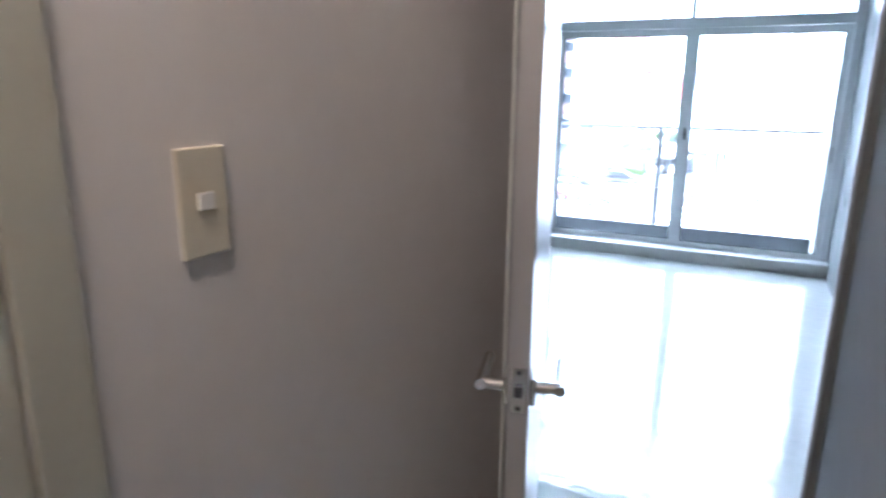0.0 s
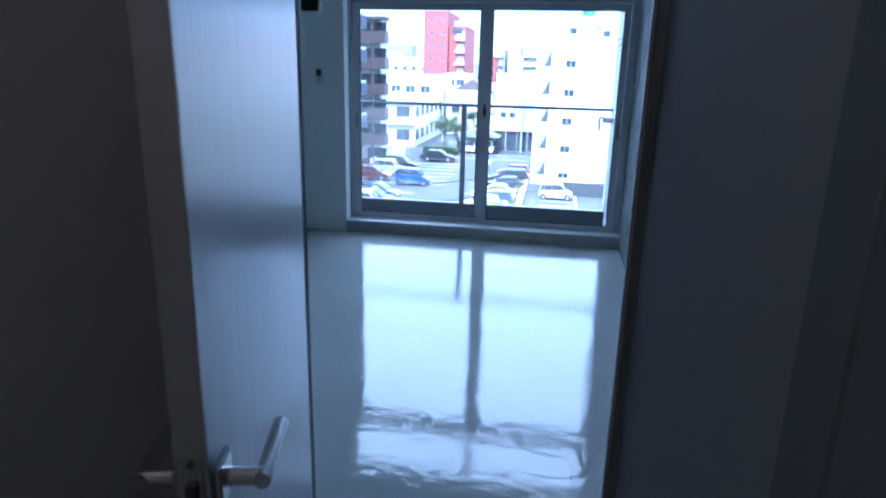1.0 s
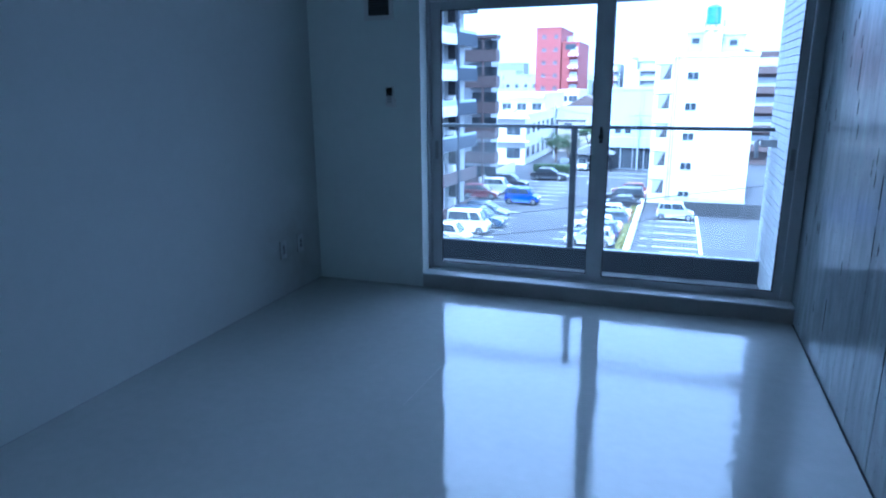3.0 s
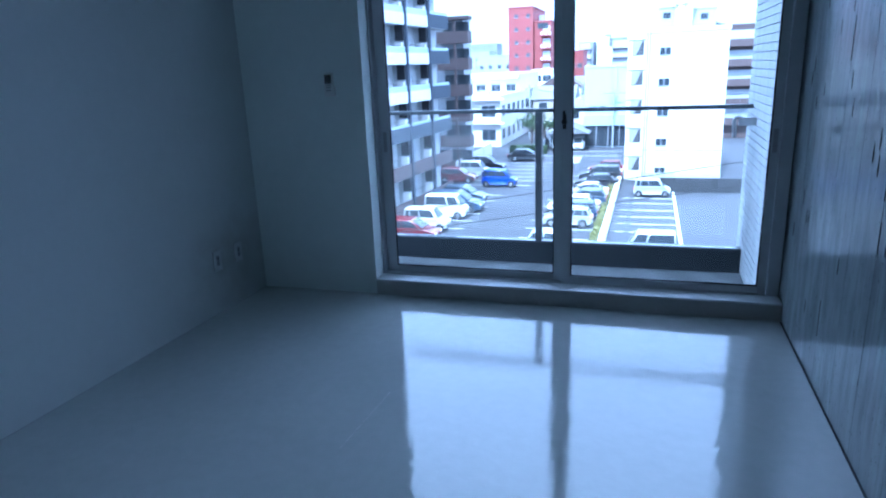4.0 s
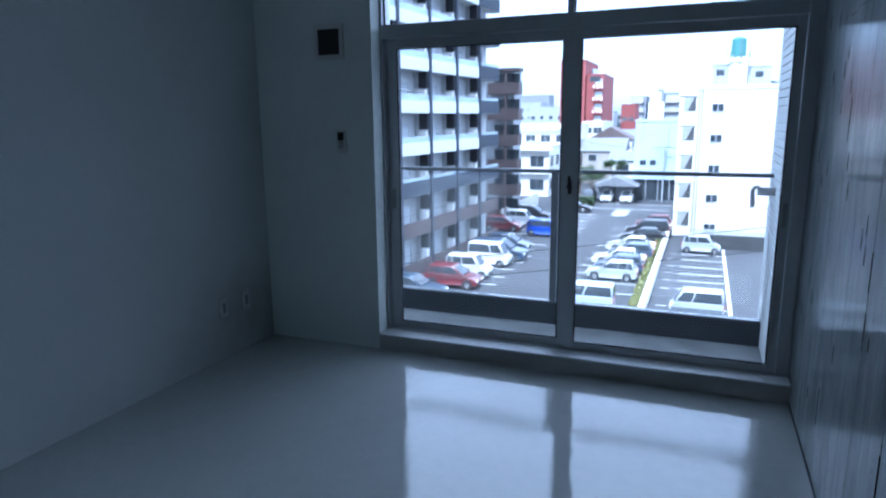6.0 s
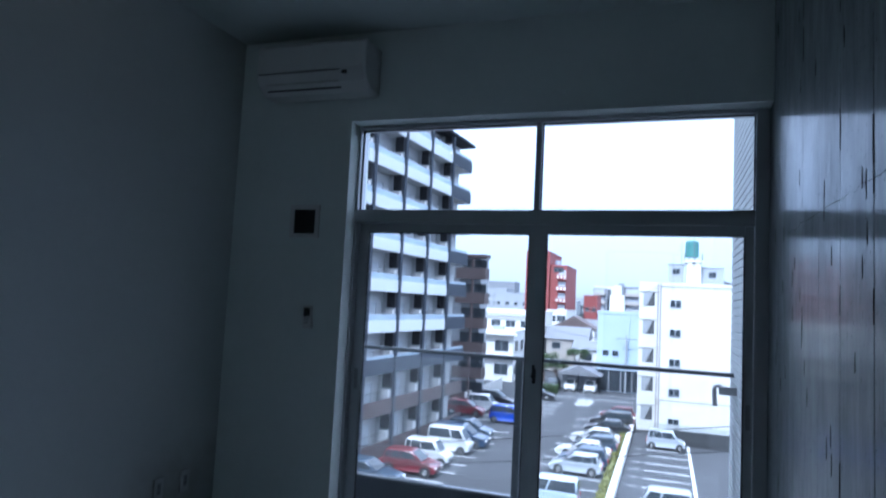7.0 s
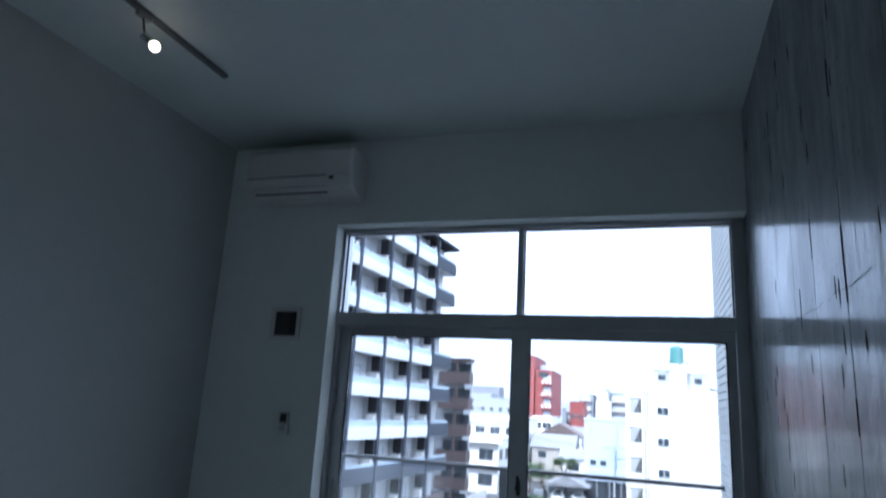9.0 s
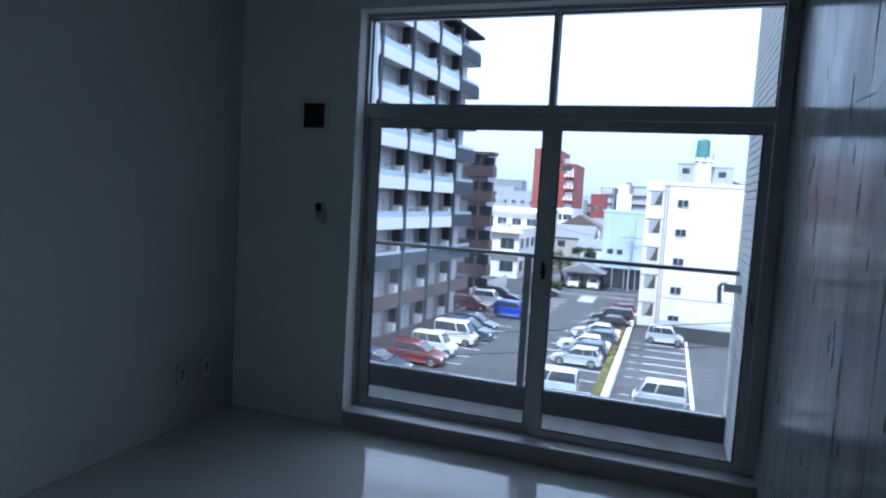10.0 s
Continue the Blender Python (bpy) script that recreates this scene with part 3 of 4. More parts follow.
# ---- balcony ----
BY, BZ = 1.31, -0.15
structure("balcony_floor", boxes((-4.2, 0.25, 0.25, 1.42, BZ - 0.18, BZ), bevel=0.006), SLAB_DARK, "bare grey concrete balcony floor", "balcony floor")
side_wall = structure("balcony_side_wall", boxes((-0.03, 0.16, 0.25, 1.55, -3.3, 4.2), bevel=0.006), SLAB, "pale concrete side wall of the balcony", "wall")
course = mesh_of("tile", boxes((-0.012, 0.0, 0.0, 1.295, 0.003, 0.047), bevel=0.0015), SLAB)
for k in range(88):
    shared("tile", course, side_wall, (-0.03, 0.252, -0.145 + k * 0.05))
rail = thing("balcony_railing", (-2.1, BY, BZ), "dark steel balcony railing with glass infill and a broad base", "railing")
part("handrail", boxes((-2.0, 2.07, -0.022, 0.022, 1.150, 1.178), bevel=0.004), DARK_METAL, rail)
part("base_cap", boxes((-2.0, 2.055, -0.03, 0.05, 0.166, 0.182), bevel=0.003), DARK_METAL, rail)
part("base_rail", boxes((-2.0, 2.06, -0.02, 0.03, 0.0, 0.165), bevel=0.004), BASE_DARK, rail, "broad dark base panel")
for x in (-1.6, 0.63):
    part("post", boxes((x - 0.025, x + 0.025, -0.025, 0.025, 0.182, 1.150), bevel=0.003), DARK_METAL, rail)
for a, b in ((-1.57, 0.60), (0.66, 2.05)):
    g = part("infill", boxes((a, b, -0.004, 0.004, 0.183, 1.12)), PANE, rail, "clear glass infill")
    g.visible_shadow = False
tagged(part("threshold_strip", boxes((-2.20, -1.55, 0.252, 0.30, BZ + 0.001, BZ + 0.24), bevel=0.003), ALU), "pale metal strip leaning outside the threshold", "metal strip")
hook = thing("laundry_bracket", (-0.03, 1.12, 0.93), "grey metal laundry pole bracket on the balcony wall", "bracket")
part("wall_plate", boxes((-0.008, 0, -0.03, 0.03, -0.05, 0.05), bevel=0.003), ALU, hook)
part("arm", boxes((-0.115, -0.008, -0.016, 0.016, -0.026, 0.026), bevel=0.004), TRIM, hook)
bm = bmesh.new()
for i in range(8):
    a0, a1 = radians(60 + i * 16), radians(60 + (i + 1) * 16)
    tube(bm, (-0.115 + 0.028 * math.cos(a0), 0, 0.028 * math.sin(a0)), (-0.115 + 0.028 * math.cos(a1), 0, 0.028 * math.sin(a1)), 0.012, sides=8)
tube(bm, (-0.142, 0, 0.004), (-0.136, 0, -0.10), 0.014, sides=8)
part("hook", bm, TRIM, hook)

# ---- the building this room is in: outer walls round the room ----
structure("house_front", boxes((XW - 8, XW - 0.12, 0.07, 0.25, -10, 9), (0.16, 8, 0.07, 0.25, -10, 9), (XW - 0.12, 0.16, 0.07, 0.25, CH + 0.15, 9), (XW - 0.12, 0.16, 0.07, 0.25, -10, -0.15 - 0.18)),
          SLAB, "plain grey outer wall round the flat", "wall")

# ---- ground ----
GZ = -10.0
structure("ground", boxes((-1500, 1500, 0.3, 2500, GZ - 0.5, GZ)), ASPHALT, "grey asphalt parking ground with stains", "ground")
WHITE_RENDER = material("white_facade_render", (0.60, 0.585, 0.555), 0.8, vary=0.10, scale=0.3)
BLUE_RENDER = material("pale_blue_facade", (0.36, 0.42, 0.48), 0.8, vary=0.10, scale=0.3)
RED_TILE = material("red_facade_tile", (0.22, 0.052, 0.047), 0.7, vary=0.12, scale=0.4)
SLATE = material("slate_facade_panel", (0.015, 0.017, 0.021), 0.85, vary=0.10, scale=0.5, spec=0.12)
BROWN = material("brown_facade_tile", (0.085, 0.060, 0.054), 0.7, vary=0.12, scale=0.6)
TOWER_GLASS = material("curtained_window_glass", (0.42, 0.44, 0.46), 0.15, vary=0.25, scale=0.6)
TOWER_WHITE = material("pale_parapet_panel", (0.62, 0.63, 0.63), 0.7, vary=0.06, scale=0.5)
WINDOW_DARK = material("dark_window_glass", (0.035, 0.042, 0.05), 0.08, vary=0.2, scale=0.7)
BEIGE = material("beige_facade", (0.34, 0.31, 0.28), 0.8, vary=0.1, scale=0.2)
GREY_RENDER = material("grey_facade_render", (0.30, 0.31, 0.32), 0.8, vary=0.12, scale=0.3)
ROOF_TILE = material("grey_roof_tile", (0.16, 0.16, 0.17), 0.7, vary=0.2, scale=1.0)
FAR_GREY = material("hazy_grey_facade", (0.20, 0.205, 0.22), 0.8, vary=0.12, scale=0.2)
PIER = material("charcoal_facade_panel", (0.055, 0.062, 0.075), 0.8, vary=0.10, scale=0.5, spec=0.2)
BOX_DARK = material("dark_screen_top", (0.018, 0.018, 0.02), 0.8, vary=0.15, scale=1.0, spec=0.15)
TOWER_WALL = material("light_grey_facade_paint", (0.45, 0.455, 0.45), 0.8, vary=0.08, scale=0.8)
RAIL_GLASS = material("frosted_balcony_glass", (0.40, 0.47, 0.53), 0.2, vary=0.12, scale=0.8)


def apartment_tower():
    """Tall balcony-access block: facade along its own +y, piers between bays, parapets by storey, a screen wall in each bay."""
    bay, bays, n, sh = 4.61, 7, 9, 2.955
    long = bay * bays
    t = thing("apartment_tower", (-20.85, 22.9, GZ), "tall apartment block with balconies, white parapets above and brown below", "apartment building", turn=-4.35)
    part("wall", boxes((-14, -1.2, 0, long - 0.3, 0, n * sh - 0.5)), TOWER_WALL, t)
    part("roof", boxes((-14.3, 0.25, -0.3, long + 0.1, n * sh - 0.5, n * sh - 0.22), bevel=0.03), SLATE, t)
    slab_me = mesh_of("slab", boxes((-1.2, -0.05, 0.02, bay - 0.02, -0.03, 0.14)), TOWER_WALL)
    pier_me = mesh_of("pier", boxes((-0.12, 0.12, -0.15, 0.15, 0, n * sh - 0.5), bevel=0.02), PIER)
    para = {c: mesh_of("parapet", boxes((-0.10, 0.02, 0.15, bay - 0.15, 0.0, 0.88 if c is TOWER_WHITE else 1.1), bevel=0.015), c) for c in (TOWER_WHITE, PIER, BROWN)}
    end_me = mesh_of("end_parapet", boxes((-1.2, 0.02, bay - 0.12, bay, 0.0, 1.0), bevel=0.015), PIER)
    glass_me = mesh_of("guard", boxes((-0.05, -0.03, 0.16, bay - 0.16, 0.89, 1.30)), RAIL_GLASS)
    rail_me = mesh_of("guard_rail", boxes((-0.065, -0.015, 0.16, bay - 0.16, 1.30, 1.34)), ALU)
    win_me = mesh_of("window", boxes((-1.2, -1.17, 0.5, 3.3, 0.16, 2.15)), TOWER_GLASS)
    fr_me = mesh_of("window_frame", boxes((-1.17, -1.13, 0.44, 0.5, 0.14, 2.2), (-1.17, -1.13, 3.3, 3.36, 0.14, 2.2), (-1.17, -1.13, 0.5, 3.3, 2.15, 2.2), (-1.17, -1.13, 1.87, 1.93, 0.16, 2.15)), ALU)
    screen_me = mesh_of("screen", boxes((-1.2, -0.10, bay - 0.24, bay - 0.18, 0.14, sh - 0.04)), TOWER_WALL)
    # screen end in two tones: dark upper box, white block for its sunlit lower part
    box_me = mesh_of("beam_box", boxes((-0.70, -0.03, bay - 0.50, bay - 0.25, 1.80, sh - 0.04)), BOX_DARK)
    lit_base_me = mesh_of("lit_screen_base", boxes((-0.72, -0.12, bay - 0.60, bay - 0.28, 0.30, 1.66), bevel=0.02), WHITE_RENDER)
    line_me = mesh_of("washing_pole", boxes((-0.45, -0.42, 0.3, bay - 0.7, 1.55, 1.58)), STEEL)
    for j in range(bays):
        y = j * bay
        shared("pier", pier_me, t, (0, y, 0))
        last = j == bays - 1
        for k in range(n):
            at = (0, y, k * sh)
            col = BROWN if k < 2 else PIER if (k == 2 or last) else TOWER_WHITE
            shared("slab", slab_me, t, at)
            shared("parapet", para[col], t, at)
            w = shared("window", win_me, t, at)
            shared("window_frame", fr_me, w, (0, 0, 0))
            if col is not BROWN:
                g = shared("guard", glass_me, t, at)
                shared("guard_rail", rail_me, g, (0, 0, 0))
            if last:
                shared("end_parapet", end_me, t, at)
            else:
                shared("screen", screen_me, t, at)
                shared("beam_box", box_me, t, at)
                shared("lit_screen_base", lit_base_me, t, at)
                if (j * 5 + k * 3) % 4:
                    shared("washing_pole", line_me, t, at)
    return t


apartment_tower()


def block(name, x0, x1, y0, y1, z1, mat, label, category="building", rows=0, cols=0, ww=1.2, wh=1.2, z_first=1.0, storey=2.9, side=0, parapet=0.35, glass=WINDOW_DARK):
    """Plain building: walls, roof edge, windows with frames on the face towards -y and, with side, on the +x or -x face."""
    t = thing(name, ((x0 + x1) / 2, y0, GZ), label, category)
    cx, h = (x1 - x0) / 2, z1 - GZ
    part("wall", boxes((-cx, cx, 0, y1 - y0, 0, h)), mat, t)
    part("roof", boxes((-cx - 0.08, cx + 0.08, -0.08, 0.16, h, h + parapet), (-cx - 0.08, cx + 0.08, y1 - y0 - 0.16, y1 - y0 + 0.08, h, h + parapet),
                       (-cx - 0.08, -cx + 0.16, 0.16, y1 - y0 - 0.16, h, h + parapet), (cx - 0.16, cx + 0.08, 0.16, y1 - y0 - 0.16, h, h + parapet)), mat, t)
    if rows and cols:
        pane_me = mesh_of("window", boxes((-ww / 2, ww / 2, -0.03, 0.02, 0, wh)), glass)
        fr_me = mesh_of("frame", boxes((-ww / 2 - 0.06, -ww / 2, -0.07, 0, -0.06, wh + 0.06), (ww / 2, ww / 2 + 0.06, -0.07, 0, -0.06, wh + 0.06),
                                       (-ww / 2, ww / 2, -0.07, 0, wh, wh + 0.06), (-ww / 2, ww / 2, -0.09, 0, -0.06, 0), (-0.03, 0.03, -0.06, 0, 0, wh)), ALU)
        for r in range(rows):
            for c in range(cols):
                w = shared("window", pane_me, t, (-cx + (c + 0.5) * 2 * cx / cols, 0, z_first + r * storey))
                shared("frame", fr_me, w, (0, 0, 0))
            if side:
                m = max(2, int((y1 - y0) / 3.5))
                for c in range(m):
                    w = shared("window", pane_me, t, (cx * side, (c + 0.5) * (y1 - y0) / m, z_first + r * storey))
                    w.rotation_euler = (0, 0, radians(90 * side))
                    shared("frame", fr_me, w, (0, 0, 0))
    return t


# white walk-up block, sunlit, beside the small lot
wb = block("white_apartment_block", -1.35, 5.65, 60.5, 78, 3.75, WHITE_RENDER, "white five-storey apartment block in full sun", "apartment building")
pane_me = mesh_of("window", boxes((-0.45, 0.45, -0.03, 0.02, 0, 0.62)), WINDOW_DARK)
fr_me = mesh_of("frame", boxes((-0.52, -0.45, -0.07, 0, -0.06, 0.68), (0.45, 0.52, -0.07, 0, -0.06, 0.68), (-0.45, 0.45, -0.07, 0, 0.62, 0.68), (-0.45, 0.45, -0.08, 0, -0.06, 0), (-0.03, 0.03, -0.06, 0, 0, 0.62)), ALU)
for k in range(5):
    w = shared("window", pane_me, wb, (-1.80, 0, 0.95 + k * 2.72))
    shared("frame", fr_me, w, (0, 0, 0))
for x in (-3.36, -3.12):
    bm = bmesh.new()
    tube(bm, (x, -0.09, 0.3), (x, -0.09, 14.0), 0.06, sides=8)
    part("drain_pipe", bm, BEIGE, wb)
part("plinth", boxes((-3.5, 3.55, -0.06, 0.0, 0, 1.1)), SLAB, wb, "dark grey concrete base")
part("ledge", boxes((-3.5, 3.55, -0.04, 0.0, 3.2, 3.28)), BEIGE, wb)
STAIR_DARK = material("shaded_stair_opening", (0.07, 0.072, 0.075), 0.8, vary=0.2, scale=1.0)
st = block("stair_tower", -2.98, -1.36, 62.6, 76, 3.3, WHITE_RENDER, "white stair tower with open landings beside the apartment block", "building")
for k in range(5):
    op = part("opening", boxes((-0.42, 0.62, -0.03, 0.02, 1.0 + k * 2.72, 2.3 + k * 2.72)), STAIR_DARK, st, "shaded open stair landing")
    part("stair_flight", panel([(-0.42, -0.05, 1.0 + k * 2.72), (-0.1, -0.05, 1.0 + k * 2.72), (0.5, -0.05, 2.3 + k * 2.72), (-0.42, -0.05, 2.3 + k * 2.72)], (0, -1, 0), 0.015), GREY_RENDER, op)
    part("landing_wall", boxes((-0.82, 0.82, -0.12, -0.03, 2.4 + k * 2.72, 3.3 + k * 2.72)), WHITE_RENDER, st)
ph = thing("rooftop_water_tank", (2.0, 66.5, 3.75), "green water tank on a white rooftop tower with a platform", "water tank")
part("tower", boxes((-0.62, 0.72, -0.8, 1.5, 0, 2.7), bevel=0.02), WHITE_RENDER, ph)
part("platform", boxes((-0.85, 0.92, -1.05, 1.7, 2.7, 2.86), (-0.4, -0.2, -0.95, -0.8, 2.3, 2.7), (0.35, 0.55, -0.95, -0.8, 2.3, 2.7)), WHITE_RENDER, ph)
bm = bmesh.new()
tube(bm, (-0.12, 0, 3.25), (-0.12, 0, 4.80), 0.66, 0.64, 24)
tube(bm, (-0.12, 0, 4.80), (-0.12, 0, 5.0), 0.64, 0.28, 24)
part("tank", bm, material("green_tank", (0.06, 0.17, 0.155), 0.5, vary=0.1), ph, "dull green cylinder tank")
for a in range(4):
    c, d = -0.12 + 0.42 * math.cos(a * 1.57 + .78), 0.42 * math.sin(a * 1.57 + .78)
    bm = bmesh.new()
    tube(bm, (c, d, 2.86), (c, d, 3.25), 0.05, sides=6)
    part("support", bm, STEEL, ph)
bm = bmesh.new()
tube(bm, (0.05, -1.0, 2.0), (0.05, -1.0, 5.3), 0.035, sides=6)
part("pipe", bm, STEEL, ph)
for x in (-0.82, 0.88):
    bm = bmesh.new()
    for z in (3.3, 3.65):
        tube(bm, (x, -1.0, z), (x, 1.6, z), 0.025, sides=6)
    for y in (-1.0, 0.3, 1.6):
        tube(bm, (x, y, 2.86), (x, y, 3.65), 0.025, sides=6)
    part("guard_rail", bm, STEEL, ph)
mast = thing("roof_antenna", (0.9, 66.3, 6.25), "thin roof antenna mast with crossbars", "antenna")
bm = bmesh.new()
tube(bm, (0, 0, 0), (0, 0, 2.3), 0.03, sides=6)
part("mast", bm, STEEL, mast)
for z, w in ((1.0, 0.45), (1.4, 0.35), (1.75, 0.3)):
    bm = bmesh.new()
    tube(bm, (-w, 0, z), (w, 0, z), 0.02, sides=6)
    part("crossbar", bm, STEEL, mast)
roof_edge = thing("roof_lean_to", (5.5, 67.0, 3.75), "low dark sloping roof beside the rooftop machine room", "roof house")
part("roof", panel([(-0.62, 0, 0.95), (0.62, 0, 0.55), (0.62, 2.5, 0.55), (-0.62, 2.5, 0.95)], (0, 0, 1), 0.06), ROOF_TILE, roof_edge)
part("wall", boxes((-0.6, 0.6, 0.1, 2.4, 0, 0.48)), GREY_RENDER, roof_edge)

# roof structures on the white block
for x0, x1, y0, h, lab in ((-0.32, 1.15, 66.7, 2.5, "grey rooftop stair house"), (2.80, 4.9, 66.7, 2.25, "grey rooftop machine room")):
    t = thing("roof_house", ((x0 + x1) / 2, y0, 3.75), lab + " on the white block", "roof house", "roof houses on the white block")
    c = (x1 - x0) / 2
    part("wall", boxes((-c, c, 0, 3, 0, h)), GREY_RENDER, t)
    part("roof", boxes((-c - 0.1, c + 0.1, -0.1, 3.1, h, h + 0.12)), SLAB, t)
    part("window", boxes((-0.35, 0.35, -0.03, 0.0, h - 1.0, h - 0.45)), WINDOW_DARK, t)

# ---- blocks further off ----
def balconies(t, x0, x1, y, z_first, rows, storey, mat, rail_h=1.0, depth=1.1, open_mat=TOWER_GLASS):
    """Stacked balconies on a face towards -y, in the building's own coordinates."""
    sl = mesh_of("balcony", boxes((x0, x1, y - depth, y, 0, 0.15), (x0, x1, y - depth, y - depth + 0.12, 0.15, rail_h), (x0, x0 + 0.12, y - depth + 0.12, y, 0.15, rail_h), (x1 - 0.12, x1, y - depth + 0.12, y, 0.15, rail_h)), mat)
    op = mesh_of("opening", boxes((x0 + 0.3, x1 - 0.3, y - 0.02, y + 0.02, 0.2, storey - 0.5)), open_mat)
    for k in range(rows):
        shared("balcony", sl, t, (0, 0, z_first + k * storey))
        shared("opening", op, t, (0, 0, z_first + k * storey))


bb = block("brown_apartment_block", -32.2, -20.1, 66, 69, 6.3, GREY_RENDER, "grey block with brown balconies behind the tower", "apartment building")
balconies(bb, 3.6, 7.0, 0.0, 0.4, 6, 2.7, BROWN, rail_h=1.2, depth=1.6, open_mat=WINDOW_DARK)
part("canopy", boxes((3.4, 7.1, -1.7, 0, 16.25, 16.6), bevel=0.03), BROWN, bb)
part("column", boxes((5.4, 5.65, -1.55, -1.30, 0.5, 16.25)), BROWN, bb)

lw = block("low_white_building", -46, -21.5, 90, 128, -2.9, WHITE_RENDER, "long low white two-storey building with window bands", "building", rows=2, cols=7, ww=2.0, wh=1.5, z_first=1.0, storey=3.4, side=1)
part("eave", boxes((-12.6, 13.0, -1.1, 0.0, 6.75, 7.05), (-12.6, 13.0, -0.9, 0.0, 3.35, 3.55)), WHITE_RENDER, lw)
for x in (-8.0, -2.5, 3.0, 8.5):
    part("roof_unit", boxes((x, x + 1.6, 2.0, 3.4, 7.1, 8.0), bevel=0.03), GREY_RENDER, lw, "grey rooftop cooling unit")
uw = block("upper_white_building", -40, -21.9, 106, 126, -0.1, WHITE_RENDER, "white three-storey building behind the low one", "building", rows=3, cols=7, ww=1.6, wh=1.1, z_first=1.4, storey=3.0)
part("eave", boxes((-9.2, 9.2, -0.9, 0.0, 9.3, 9.6)), GREY_RENDER, uw)
mw = block("white_office_building", -24.1, -20.1, 132, 146, 0.25, WHITE_RENDER, "small white building with dark window bands", "building", rows=3, cols=2, ww=1.7, wh=1.2, z_first=1.6, storey=3.3)
part("cornice", boxes((-2.4, 2.4, -1.0, 0, 6.9, 7.9)), WHITE_RENDER, mw)

rb = block("red_apartment_block", -32.7, -27.0, 150, 168, 14.0, RED_TILE, "tall red tiled apartment block with small windows", "apartment building")
pane_me = mesh_of("window", boxes((-0.4, 0.4, -0.04, 0.02, 0, 0.75)), WINDOW_DARK)
fr_me = mesh_of("frame", boxes((-0.42, -0.36, -0.06, 0, 0, 0.75), (0.36, 0.42, -0.06, 0, 0, 0.75), (-0.45, 0.45, -0.10, 0, -0.12, 0)), GREY_RENDER)
for k in range(8):
    for x in (-1.0, 1.7):
        w = shared("window", pane_me, rb, (x, 0, 2.0 + k * 2.85))
        shared("frame", fr_me, w, (0, 0, 0))
rb2 = block("red_apartment_wing", -26.9, -23.0, 151, 168, 10.8, RED_TILE, "lower red tiled wing with white-edged balconies", "apartment building")
balconies(rb2, -0.3, 2.0, 0.0, 1.2, 7, 2.75, RED_TILE, depth=1.2)
for k in range(7):
    for x in (0.0, 0.85, 1.7):
        part("rail_panel", boxes((x - 0.25, x + 0.25, -1.26, -1.205, 1.45 + k * 2.75, 2.1 + k * 2.75)), WHITE_RENDER, rb2, "white balcony panel")
part("roof_terrace", boxes((-1.2, 1.2, -0.05, 0.0, 19.4, 20.6)), WINDOW_DARK, rb2)
bt = thing("roof_tank", (-26.5, 158, 10.8), "blue-green tank on the red roof", "water tank")
part("tank", boxes((-0.8, 0.8, 0, 1.6, 0.3, 1.9), bevel=0.1), BLUE_RENDER, bt)

bl = block("pale_blue_building", -9.5, -3.3, 89.5, 102, 0.7, BLUE_RENDER, "pale blue-white building with a dark shopfront", "building")
part("shopfront", boxes((-2.9, 3.0, -0.05, 0.02, 0.1, 3.0)), WINDOW_DARK, bl, "dark shopfront glazing")
for x in (-1.4, 0.2, 1.7):
    part("shop_mullion", boxes((x - 0.05, x + 0.05, -0.12, -0.05, 0.1, 3.0)), ALU, bl)
part("fascia", boxes((-3.2, 3.2, -0.5, 0.0, 3.0, 4.4)), BLUE_RENDER, bl)
part("fin", boxes((0.75, 1.2, -0.25, 0.0, 4.4, 10.6)), BLUE_RENDER, bl)
for x in (-1.9, -0.6):
    part("window", boxes((x - 0.4, x + 0.4, -0.04, 0.0, 4.9, 5.6)), WINDOW_DARK, bl)
p = thing("roof_house", (-7.05, 89.9, 0.7), "white rooftop stair house on the pale blue building", "roof house")
part("wall", boxes((-0.95, 0.95, 0, 3, 0, 2.65)), WHITE_RENDER, p)
bm = bmesh.new()
tube(bm, (0, 1.2, 2.65), (0, 1.2, 4.0), 0.58, 0.56, 16)
part("tank", bm, WHITE_RENDER, p, "white rooftop tank")

fb = block("far_apartment_block", -24.1, -19.5, 222, 236, 7.8, FAR_GREY, "distant beige apartment block with balcony rows", "apartment building")
balconies(fb, -2.2, 1.6, 0.0, 1.0, 6, 2.95, BEIGE, depth=1.4)
fc = block("far_apartment_block", -16.0, -7.2, 222, 236, 8.6, FAR_GREY, "distant beige apartment block with a stair core", "apartment building")
balconies(fc, -2.0, 4.2, 0.0, 1.0, 6, 2.95, BEIGE, depth=1.4)
part("stair_core", boxes((-4.2, -2.4, -1.6, 0, 0, 20)), FAR_GREY, fc)
block("red_gabled_block", -21.3, -17.8, 172, 182, 4.3, RED_TILE, "small red block among the houses", "building", rows=3, cols=2, ww=1.0, wh=1.0, z_first=4.0, storey=3.2)
br = block("brown_corner_block", 8.6, 17, 100, 112, 5.5, BROWN, "brown apartment block with stacked balconies", "apartment building")
balconies(br, -4.1, 0.5, 0.0, 2.0, 5, 2.7, BROWN, depth=1.3)
rnd = random.Random(4)
